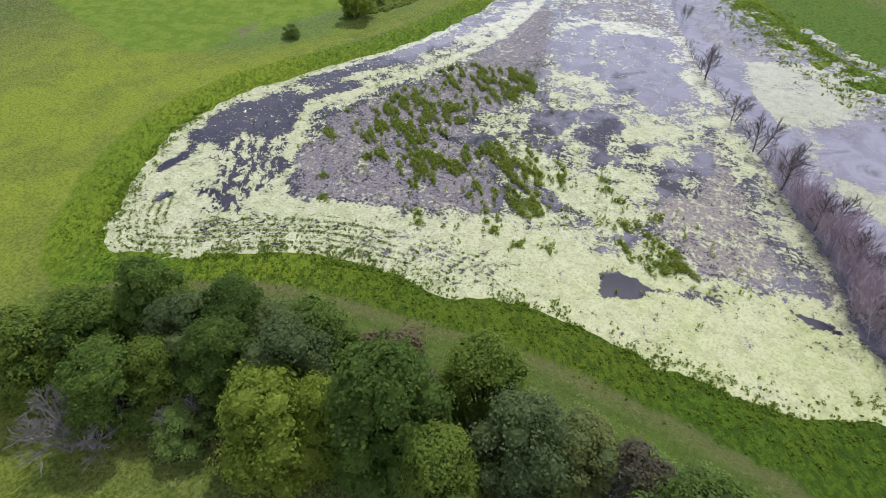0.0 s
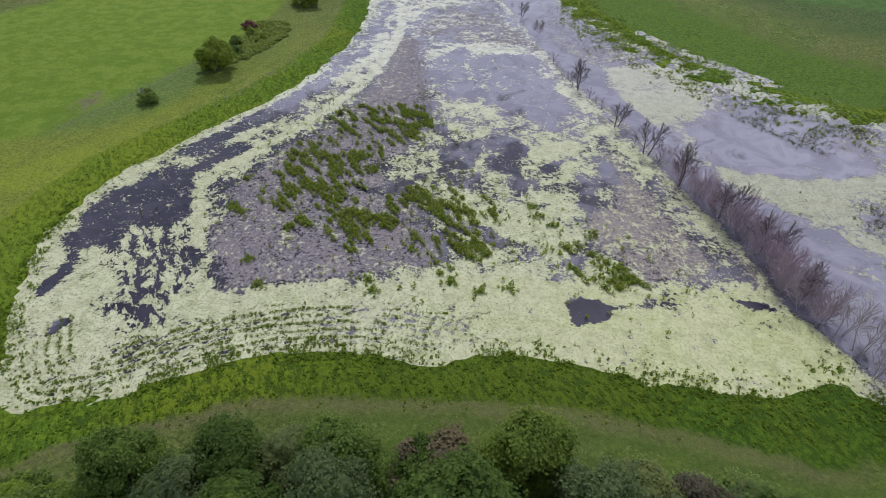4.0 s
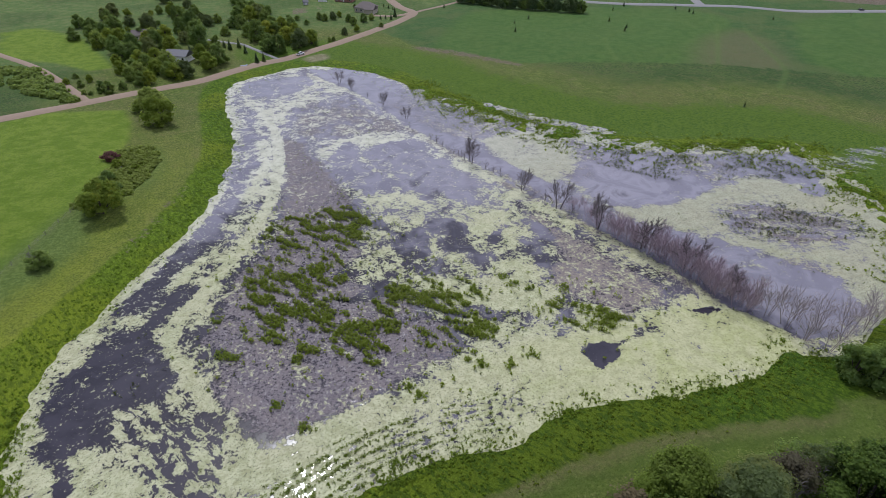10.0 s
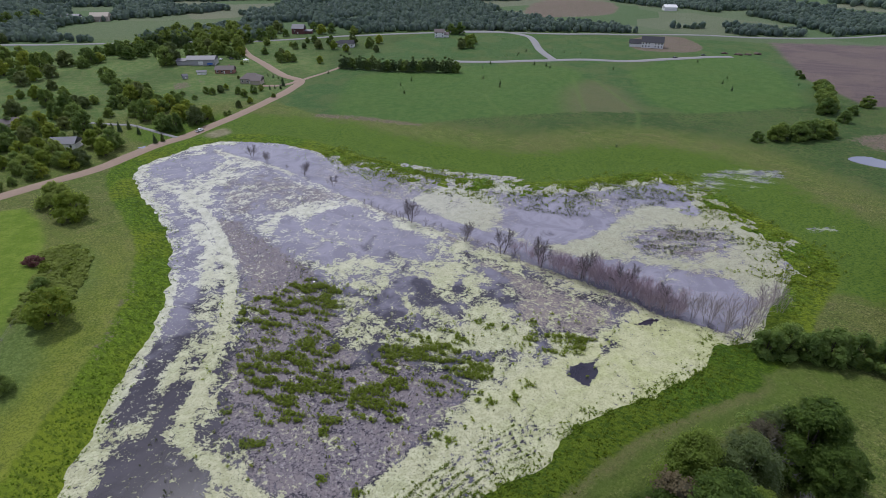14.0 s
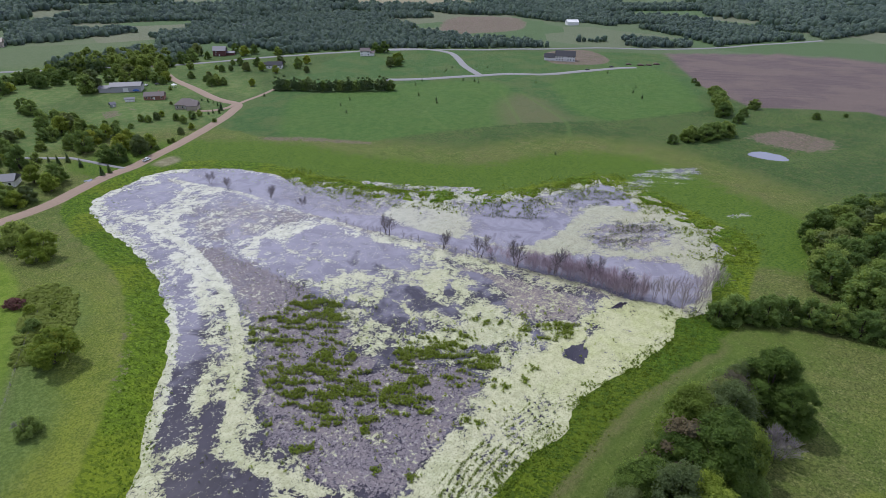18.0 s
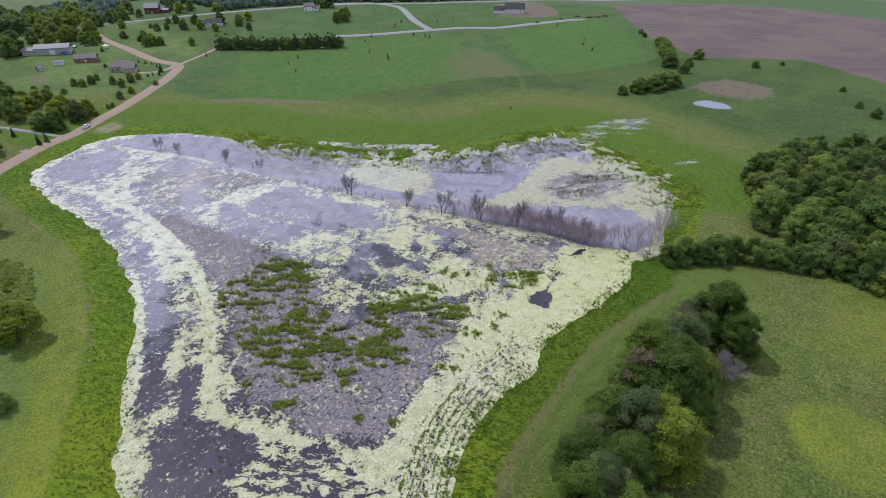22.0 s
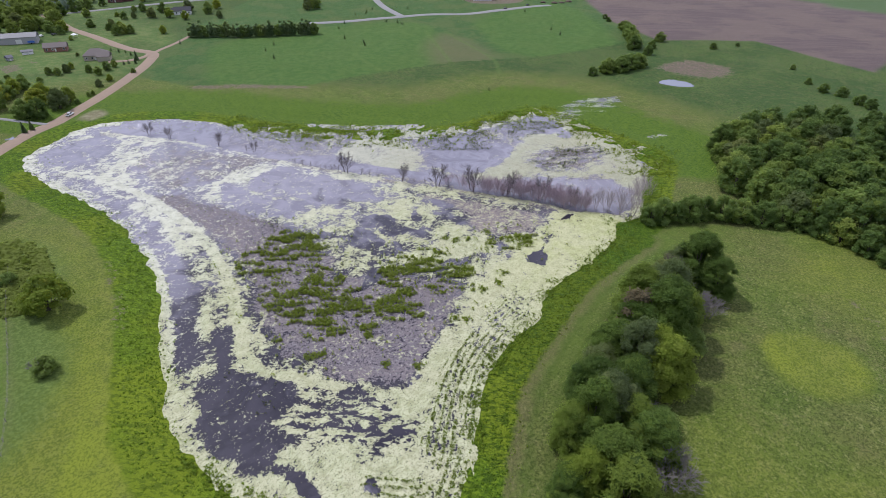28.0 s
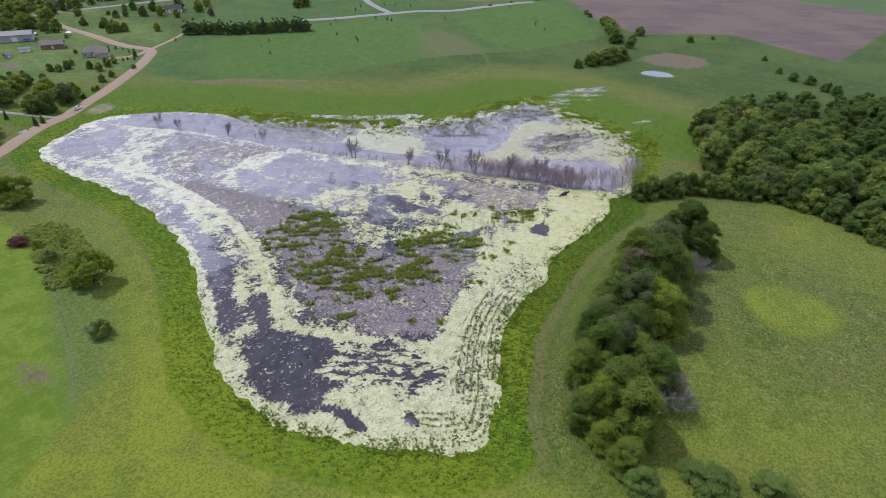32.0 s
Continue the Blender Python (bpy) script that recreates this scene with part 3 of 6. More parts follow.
    green = n.mix(n.math("MULTIPLY", n.ramp(n.noise(0.45, 5, 0.7), 0.50, 0.60), 0.45), green, (0.300, 0.300, 0.165))
    # whiter weed northwards: sky gloss at low angles, mixed into its colour
    green = n.mix(n.math("MULTIPLY", n.attr("grazing_gloss"), 0.75), green, n.mix(n.ramp(mid, 0.40, 0.60), (0.530, 0.530, 0.440), (0.680, 0.680, 0.600)))
    fleck = n.math("MULTIPLY", n.ramp(n.noise(0.95, 3, 0.6, skew=0.3), 0.60, 0.63), n.ramp(mid, 0.44, 0.58, 0.0, 1.0))
    weed = n.math("MAXIMUM", weed, n.math("MULTIPLY", fleck, n.attr("fleck")))
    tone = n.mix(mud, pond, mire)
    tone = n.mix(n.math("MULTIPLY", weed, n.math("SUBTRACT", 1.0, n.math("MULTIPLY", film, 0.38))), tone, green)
    solid = n.math("MAXIMUM", weed, n.math("MULTIPLY", mud, 0.72))
    relief = n.math("MULTIPLY", n.math("ADD", fine, speck), solid)
    return n.set(Base_Color=tone, Roughness=n.ramp(solid, 0, 1, 0.13, 0.7), IOR=1.42, Specular_IOR_Level=n.ramp(solid, 0, 1, 0.75, 0.2),
                 Normal=n.bump(relief, 0.5, 0.16))


MEADOW = ground_material()
WATER = water_material()
OAK_LEAF = leafy("oak_leaves", (0.050, 0.094, 0.022), (0.205, 0.300, 0.064))
DULL_LEAF = leafy("dull_leaves", (0.078, 0.112, 0.050), (0.215, 0.270, 0.120))
LIME_LEAF = leafy("bright_leaves", (0.150, 0.215, 0.026), (0.360, 0.430, 0.070))
WOOD_LEAF = leafy("wood_leaves", (0.074, 0.132, 0.040), (0.215, 0.310, 0.085))
SHRUB_LEAF = leafy("shrub_leaves", (0.125, 0.198, 0.054), (0.300, 0.400, 0.112))
PINE_LEAF = leafy("pine_needles", (0.085, 0.136, 0.076), (0.170, 0.240, 0.120), (0.05, 0.06, 0.03))
SEDGE_LEAF = leafy("sedge_leaves", (0.080, 0.138, 0.018), (0.230, 0.305, 0.050), (0.24, 0.23, 0.08))
SHOOT_LEAF = leafy("shoot_leaves", (0.100, 0.148, 0.018), (0.235, 0.295, 0.048), (0.16, 0.17, 0.06))
REED_LEAF = leafy("reed_leaves", (0.110, 0.190, 0.010), (0.190, 0.285, 0.022), (0.17, 0.25, 0.03))
RANK_LEAF = leafy("rank_reed_leaves", (0.060, 0.105, 0.008), (0.130, 0.195, 0.018), (0.11, 0.16, 0.02))
BRAMBLE_LEAF = leafy("bramble_leaves", (0.125, 0.190, 0.048), (0.250, 0.335, 0.095))
FEN_LEAF = leafy("fen_tussock_leaves", (0.090, 0.150, 0.014), (0.205, 0.285, 0.030), (0.15, 0.18, 0.04))
STUB_LEAF = leafy("dark_stubble", (0.026, 0.034, 0.016), (0.060, 0.072, 0.032), (0.06, 0.055, 0.04))
# distance haze is mixed into this leaf colour as extra blue
HAZED_LEAF = leafy("haze_tinted_far_leaves", (0.086, 0.130, 0.138), (0.212, 0.272, 0.240), (0.15, 0.20, 0.13))
BROWN_LEAF = leafy("browning_leaves", (0.135, 0.122, 0.080), (0.21, 0.19, 0.13))
PURPLE_LEAF = leafy("purple_leaves", (0.12, 0.056, 0.058), (0.21, 0.115, 0.11), (0.18, 0.11, 0.10))
BARK = plain("bark", (0.085, 0.068, 0.055), 0.9)
DEAD_WOOD = plain("weathered_dead_wood", (0.135, 0.112, 0.112), 0.85)
SILVER_WOOD = plain("silvery_dead_wood", (0.215, 0.195, 0.19), 0.85)
RED_TWIG = plain("reddish_bare_twigs", (0.44, 0.35, 0.395), 0.85)
PALE_TWIG = plain("greyish_pink_twigs", (0.40, 0.345, 0.345), 0.85)
GRAVEL_ROAD = plain("tan_gravel", (0.30, 0.222, 0.168), 0.95, 0, 0.18, 0.6)
ASPHALT = plain("light_asphalt", (0.26, 0.255, 0.26), 0.9, 0, 0.12, 0.4)


# ---- mesh helpers ----
def mesh_of(name, verts, faces, material, smooth=False):
    me = bpy.data.meshes.new(name)
    me.from_pydata([tuple(v) for v in verts], [], [tuple(f) for f in faces])
    me.materials.append(material)
    if smooth:
        me.polygons.foreach_set("use_smooth", [True] * len(me.polygons))
    me.update()
    return me


def quads(name, verts, material, smooth=False):
    """A mesh of loose four-cornered faces, from an array of n x 4 x 3."""
    verts = np.asarray(verts, np.float32)
    count = len(verts)
    me = bpy.data.meshes.new(name)
    me.vertices.add(count * 4)
    me.vertices.foreach_set("co", verts.ravel())
    me.loops.add(count * 4)
    me.loops.foreach_set("vertex_index", np.arange(count * 4, dtype=np.int32))
    me.polygons.add(count)
    me.polygons.foreach_set("loop_start", np.arange(0, count * 4, 4, dtype=np.int32))
    me.materials.append(material)
    me.update(calc_edges=True)
    return me


def under(name, me, parent, label="", m=None):
    ob = new(name, me)
    ob.parent = parent
    if m is not None:
        ob.matrix_basis = m
    if label:
        ob["label"] = label
    return ob


def empty(name, m=None):
    ob = new(name)
    ob.empty_display_size = 0.5
    if m is not None:
        ob.matrix_basis = m
    return ob


def sheet(name, xs, ys, zs, material, layers):
    nx, ny = len(xs), len(ys)
    gx, gy = np.meshgrid(xs, ys)
    co = np.stack([gx, gy, zs.reshape(ny, nx)], -1).astype(np.float32)
    i = np.arange(nx * ny).reshape(ny, nx)
    f = np.stack([i[:-1, :-1], i[:-1, 1:], i[1:, 1:], i[1:, :-1]], -1).reshape(-1, 4).astype(np.int32)
    me = bpy.data.meshes.new(name)
    me.vertices.add(nx * ny)
    me.vertices.foreach_set("co", co.ravel())
    me.loops.add(f.size)
    me.loops.foreach_set("vertex_index", f.ravel())
    me.polygons.add(len(f))
    me.polygons.foreach_set("loop_start", np.arange(0, f.size, 4, dtype=np.int32))
    me.polygons.foreach_set("use_smooth", np.ones(len(f), bool))
    me.materials.append(material)
    for key, values in layers.items():
        a = me.attributes.new(key, "FLOAT", "POINT")
        a.data.foreach_set("value", values.astype(np.float32))
    me.update(calc_edges=True)
    return new(name, me)


# ---- ground ----
def spread_axis(lo, hi, pitch, reach):
    mid = list(np.arange(lo, hi + 0.01, pitch))
    s, left, right = pitch, [], []
    a, b = mid[0], mid[-1]
    while a > -reach or b < reach:
        s *= 1.09
        a, b = a - s, b + s
        left.append(a)
        right.append(b)
    return np.array(left[::-1] + mid + right)


def build_ground():
    xs, ys = spread_axis(-115, 480, 1.9, 4200), spread_axis(-125, 480, 1.9, 4200)
    gx, gy = np.meshgrid(xs, ys)
    q = np.stack([gx.ravel(), gy.ravel()], 1)
    d = signed(q, SHORE)
    z = height_from(q, d)
    x, y = q[:, 0], q[:, 1]
    inside = lambda poly, soft: step(soft, -soft, signed(q, poly, 40.0))
    near = lambda line, a, b: step(b, a, line_distance(q, line, False, 40.0))
    ring = np.hypot(x - RING[0], y - RING[1])
    lawn = np.maximum.reduce([inside(LAWN, 1.5), inside(LAWN_WEST, 2.0)])
    bare = np.maximum.reduce([inside(BARE, 12.0) * 0.80, inside(HOUSE_DIRT, 5.0), 0.62 * inside(DRY_STRIP, 5.0), inside(CLEARED, 10.0) * 0.9,
                              0.60 * inside(PLOTS[0], 1.0), 0.48 * inside(PLOTS[1], 1.0), 0.42 * near(WORN_WEST, 1.0, 5.0), 0.55 * inside(PALE_LAWN, 5.0), 0.40 * near(RING_HALO, 0.5, 5.0), 0.45 * inside(PALE_CORNER, 4.0)])
    field = inside(NORTH_FIELD, 16.0)
    far = np.maximum(step(60, 100, d) * step(-0.5, 0.3, (y + 0.9 * x - 60) / 100), step(200, 300, d))
    marsh = np.maximum.reduce([inside(MARSH, 10.0) * 0.50, inside(WHITE_STRIP, 5.0) * 0.72, inside(WET_EAST[0], 6.0) * 0.66, inside(WET_EAST[1], 3.0) * 0.7])
    plowed = inside(PLOWED, 3.0)
    tan = np.zeros(len(q))
    tan = np.maximum.reduce([tan, inside(PALE_FIELD, 20.0), inside(PULLOUT, 2.0) * 0.9, inside(HAYFIELD, 8.0) * 0.15, near(FENCE_LINE, 0.2, 1.4) * 0.15])
    brush = np.maximum.reduce([0.8 * inside(BRUSH + 5 * (lumps(BRUSH[:, 0], BRUSH[:, 1], 9, 2) - 0.5)[:, None], 6.0), 0.75 * inside(ROUGH_WEST, 5.0), 0.7 * inside(SCRUB_WEST, 6.0), *[0.50 * near(g, 0.3, 2.6) for g in GULLIES]])
    belt = step(-24, -8, x) * step(124, 106, x) * step(6, -2, y)
    bank = np.where(d > 0, d + belt * (np.maximum(12.0 + signed(q, SOUTH_BELT), 0.5) - d), d)
    # pasture marks the north-west ground lightened as if in a sun patch
    ob = sheet("ground", xs, ys, z, MEADOW, dict(pasture=step(150, 110, x) * step(235, 275, y) * step(720, 620, y), mown=np.maximum.reduce([inside(p, 7.0) for p in GREEN_MOWN]), dry=inside(DRY_WEDGE, 12.0), cut=belt * 0.9 + 0.1, shore=np.clip(bank, -50, 400), far=far, lawn=lawn, bare=bare, plowed=plowed, tan=tan, marsh=marsh,
                                                 # rank runs on east past the reeds to darken the hedge's shadow too
                                                 brush=brush, field=field, rank=step(10, 40, x) * step(30, 0, y) * step(-52, -38, y) * step(150, 135, x), plots=step(560, 680, np.hypot(x - 60, y)), fen=step(75, 25, d) * step(150, 190, x + 0.75 * y), lush=np.maximum.reduce([0.75 * step(16.5, 13, ring + 4 * lumps(x, y, 6, 2)), step(120, 45, d) * step(0, -40, x) * (0.45 * step(190, 90, y) + 0.55 * step(95, 20, y)) * step(-100, -70, y), 0.50 * step(-58, -80, y) * step(40, 80, np.hypot(x - RING[0], y - RING[1]) + 22)])))
    tagged(ob, "rolling green meadow and hay fields around the wetland", "ground", kind="structure")


def build_water():
    xs, ys = np.arange(-58, 216, 0.9), np.arange(-50, 264, 0.9)
    gx, gy = np.meshgrid(xs, ys)
    q = np.stack([gx.ravel(), gy.ravel()], 1)
    x, y = q[:, 0], q[:, 1]
    d = signed(q, SHORE)
    near = lambda line, a, b: step(b, a, line_distance(q, line, False, 40.0))
    straight = lambda poly, soft: step(soft, -soft, signed(q, poly, 40.0))
    beyond = straight(BEYOND_DYKE, 1.0)
    warped = q + 5.5 * np.stack([lumps(x, y, 5, 3) - 0.5, lumps(x + 300, y, 5, 3) - 0.5], 1)
    inside = lambda poly, soft: step(soft, -soft, signed(warped, poly, 40.0))
    wide, small = lumps(x, y, 30, 2) - 0.5, lumps(x + 77, y, 9, 3) - 0.5
    patchy = lumps(x + 500, y, 4.5, 2) - 0.5

    def lay(mask, value):
        return weed * (1 - mask) + mask * value

    weed = 0.60 + 0.3 * wide + 1.0 * small + 0.7 * patchy
    weed = lay(step(128, 150, y), 0.56 + 0.3 * wide + 0.8 * small + 0.9 * patchy)
    weed = lay(beyond, 0.26 + 0.7 * wide + 0.4 * small)
    for poly in WEED_EAST:
        weed = lay(beyond * inside(poly, 4.0), 0.82 + 0.6 * small)
    for poly in WEED_NORTH:
        weed = lay(inside(poly, 2.0), 0.86 + 0.6 * small)
    mud_in, mud_east, mud_north = inside(MUD, 3.5), inside(MUD_EAST, 5.0), inside(MUD_NORTH, 6.0)
    weed = lay(mud_in, 0.12 + 0.5 * small + 0.4 * patchy)
    weed = lay(mud_north, 0.30 + 0.7 * small + 0.5 * patchy)
    weed = lay(mud_east, 0.33 + 0.5 * small + 0.4 * patchy)
    lilac = np.maximum.reduce([inside(p, 2.2) for p in LILAC_POOLS])
    dark = np.maximum.reduce([inside(p, 1.2) for p in DARK_POOLS])
    weed = lay(lilac, 0.06 + 0.7 * small + 0.8 * patchy)
    weed = lay(dark, -0.05 + 0.9 * patchy)
    ditch = near(DITCH, 2.0, 4.5)
    weed = lay(ditch, -0.25)
    edge = near(DYKE, 2.0, 6.5) * (1 - beyond)
    weed = np.maximum(weed, edge * (0.60 + 0.8 * small) * (1 - 0.7 * lilac))
    south = inside(SOUTH_MAT, 2.5) * (1 - beyond)
    weed = lay(south, 0.98 + 0.5 * small)
    bank_mat = south * step(-20, 5, x)
    weed = np.maximum(weed, (0.92 + 0.5 * small) * near(BAND, 1.3, 3.3))
    weed = np.maximum(weed, 1.0 * inside(MAT, 2.0))
    channel = near(CHANNEL, 2.5, 6.5)
    weed = lay(channel * 0.92, 0.24 + 0.7 * small + 0.5 * patchy - 0.25 * step(110, 60, y))
    pool, broken = inside(POOL, 1.6), inside(POOL_BROKEN, 3.0)
    weed = lay(broken, 0.50 + 0.5 * small + 0.5 * patchy)
    weed = lay(pool, -0.22 + 0.5 * small)
    for poly in POOL_ARMS:
        weed = lay(inside(poly, 1.0), -0.1)
    weed = np.maximum(weed, (0.86 + 0.5 * small + 0.4 * patchy) * step(-4.6, -2.4, d + 3.0 * small) * step(140, 90, y) * (1 - 0.2 * beyond))
    weed = np.maximum(weed, (0.66 + 0.6 * small) * step(-8, -2, d + 5 * small) * (1 - 0.3 * beyond) * np.maximum(step(120, 150, y), step(-20, 0, x)))
    rows = step(-15, -11, d) * step(-1.0, -3.0, d) * step(-26, -10, x) * step(62, 40, x) * step(8, -4, y)
    weed = lay(rows, 0.80 + 0.20 * np.sin(-d * 3.3 + 3.0 * lumps(x, y, 8, 2)) + 0.4 * small)
    ragged = q + 2.2 * np.stack([lumps(x, y, 1.8, 2) - 0.5, lumps(x + 90, y, 1.8, 2) - 0.5], 1)
    gone = np.maximum.reduce([step(0.7, -0.7, signed(ragged, PUDDLE)), step(0.8, -0.8, signed(ragged, PUDDLE_EAST)), 0.42 * step(1.6, 0.2, line_distance(ragged, PUDDLE_TAIL, False))])
    fen = step(165, 195, x + 0.75 * y) * step(55, 80, x)
    weed = np.maximum(weed, fen * step(-6, 1, d) * (0.66 + 0.8 * small))
    weed = lay(gone, -0.5)
    open_water = np.maximum.reduce([lilac, dark, pool, ditch, channel * 0.8, gone])
    mud = np.maximum.reduce([mud_in * 0.70, mud_east * 0.72, mud_north * (0.50 + 0.9 * small)])
    mud = np.maximum(mud, (0.24 + 0.9 * small) * step(110, 150, y) * step(-4, -20, d) * (1 - beyond))
    mud = np.maximum(mud, beyond * (0.30 + 0.9 * wide))
    mud = np.maximum(mud, 0.70 * edge)
    mud = mud * (1 - open_water)
    stub = inside(STUBBLE, 6.0) * (0.55 + 0.9 * (lumps(x * 0.93 - y * 0.37 + 50, (x * 0.37 + y * 0.93) * 5, 9, 2)))
    mud, weed = np.maximum(mud, 0.62 * stub), weed * (1 - 0.6 * np.clip(stub, 0, 1))
    film = np.maximum.reduce([0.8 * beyond, 0.25 * step(90, 150, y), 0.3 * channel * step(60, 110, y)])
    fleck = np.clip(0.8 * pool + 0.8 * channel + 0.35 * lilac + 0.3 * dark, 0, 1) * (1 - gone)
    # painted sky reflection: strongest in the far half, none over the dark pool
    sky_sheen = np.clip(0.16 + 0.26 * step(10, 40, x) + 0.75 * step(40, 125, y) + 0.45 * beyond + 0.15 * lilac + 0.25 * channel * step(30, 90, y) - 0.12 * dark - 1.2 * np.maximum(pool, broken) * step(60, 40, y), 0, 1) * (1 - gone)
    ob = sheet("water", xs, ys, np.zeros(len(q)), WATER, dict(weed=weed, mud=mud, film=film, broken=np.maximum.reduce([broken * (1 - pool), 0.18 * (1 - south) * (1 - beyond), 0.25 * channel]), fleck=fleck, sky_sheen=sky_sheen, bloom=bank_mat * step(20, 90, x), grazing_gloss=np.clip(step(50, 140, y) + 0.4 * channel, 0, 1) * (1 - 0.35 * beyond), silt_and_sheen=np.maximum(near(DYKE, 1.5, 7.0) * (1 - beyond) * step(125, 90, y), 0.85 * mud_east)))
    tagged(ob, "shallow wetland water with pale duckweed mats and mud", "water", kind="structure")


build_ground()
build_water()


def ribbon(name, line, width, material, label, lift=0.12):
    """A road laid on the ground, with a crown and sloping shoulders."""
    line = np.asarray(line)
    t = np.gradient(line, axis=0)
    t /= np.linalg.norm(t, axis=1)[:, None]
    side = np.stack([-t[:, 1], t[:, 0]], 1)
    verts, faces = [], []
    offsets = (-0.62, -0.5, 0.0, 0.5, 0.62)
    for k, o in enumerate(offsets):
        p = line + side * o * width
        z = height(p) + (lift + 0.12 * (1 - abs(o) * 2) if abs(o) < 0.55 else -0.25)
        verts += [(*a, b) for a, b in zip(p, z)]
    n = len(line)
    for k in range(len(offsets) - 1):
        faces += [(k * n + i, (k + 1) * n + i, (k + 1) * n + i + 1, k * n + i + 1)[::-1] for i in range(n - 1)]
    ob = new(name, mesh_of(name, verts, faces, material, True))
    return tagged(ob, label, "road", kind="structure")


ribbon("road_gravel", spline(GRAVEL[::2], False, 10), 7.0, GRAVEL_ROAD, "tan gravel country road along the wetland", 0.2)
ribbon("road_lane", SIDE_LANE, 4.0, GRAVEL_ROAD, "narrow gravel lane joining the country road")
ribbon("road_paved", PAVED, 7.0, ASPHALT, "grey paved subdivision road", 0.3)
ribbon("road_paved_branch", PAVED_BRANCH, 7.0, ASPHALT, "grey paved road bending up the hill", 0.34)
ribbon("road_highway", HIGHWAY, 5.5, ASPHALT, "pale grey highway beyond the farms", 0.5)
ribbon("road_track", TRACK, 3.5, GRAVEL_ROAD, "faint gravel field track")
ribbon("road_cottage_drive", spline([(-10, 268), (-18, 279), (-27, 292), (-34, 301), (-43, 305), (-56, 312)], False), 2.4, ASPHALT, "narrow grey drive leading to the cottage", 0.25)
ribbon("road_drive", DRIVE, 4.0, GRAVEL_ROAD, "short gravel house drive", 0.25)


# ---- trees ----
def tube(points, radii, sides=5):
    """A tapered limb as vertices and faces."""
    points = [Vector(p) for p in points]
    verts, faces = [], []
    for k, (p, r) in enumerate(zip(points, radii)):
        way = (points[min(k + 1, len(points) - 1)] - points[max(k - 1, 0)]).normalized()
        a = way.orthogonal().normalized()
        b = way.cross(a)
        verts += [p + (a * math.cos(s * math.tau / sides) + b * math.sin(s * math.tau / sides)) * r for s in range(sides)]
    for k in range(len(points) - 1):
        faces += [(k * sides + s, k * sides + (s + 1) % sides, (k + 1) * sides + (s + 1) % sides, (k + 1) * sides + s) for s in range(sides)]
    return verts, faces


def joined(pieces):
    verts, faces = [], []
    for v, f in pieces:
        faces += [tuple(i + len(verts) for i in face) for face in f]
        verts += v
    return verts, faces


def leaf_cloud(rng, centres, radii, per_lobe, size, squash=0.85):
    """Leaf sprays scattered on the shells of many lobes, each a bent four-cornered spray."""
    out = []
    for c, r in zip(centres, radii):
        n = max(6, int(per_lobe))
        v = rng.normal(size=(n, 3))
        v /= np.linalg.norm(v, axis=1)[:, None]
        v[:, 2] = np.where(v[:, 2] < -0.45, -v[:, 2], v[:, 2])
        bulge = 1 + 0.22 * np.sin(v @ rng.normal(size=3) * 4.5 + rng.uniform(0, 6)) + 0.12 * np.sin(v @ rng.normal(size=3) * 9.0)
        p = c + v * (r * bulge * rng.uniform(0.80, 1.20, n) * (1 + 0.16 * rng.uniform(0, 1, n) ** 4))[:, None] * np.array([1, 1, squash])
        nrm = v + rng.normal(size=(n, 3)) * 0.36 + np.array([0, 0, 0.60])
        nrm /= np.linalg.norm(nrm, axis=1)[:, None]
        ref = rng.normal(size=(n, 3))
        a = np.cross(nrm, ref)
        a /= np.linalg.norm(a, axis=1)[:, None]
        b = np.cross(nrm, a)
        s = (size * rng.uniform(0.55, 1.35, n))[:, None]
        lift = nrm * s * rng.uniform(-0.25, 0.35, n)[:, None]
        out.append(np.stack([p - a * s * 0.5, p - b * s * 0.42 + lift, p + a * s * 0.55, p + b * s * 0.42 + lift * 0.3], 1))
    return np.concatenate(out)


def crown_lobes(rng, width, tall, base, count, small=0.14, large=0.33):
    """Lobes that fill a broad uneven crown from base to tall."""
    centres, radii = [], []
    for k in range(count):
        ang = k * 2.399 + rng.uniform(-0.4, 0.4)
        up = rng.uniform(0.0, 1.0) ** 1.15
        reach = math.sqrt(max(0.0, 1 - up ** 2.4)) * rng.uniform(0.45, 0.86)
        r = width * 0.5 * rng.uniform(small, large)
        centres.append((math.cos(ang) * reach * width * 0.5, math.sin(ang) * reach * width * 0.5, base + r * 0.6 + up * (tall - base - 1.5 * r)))
        radii.append(r)
    return np.array(centres), np.array(radii)


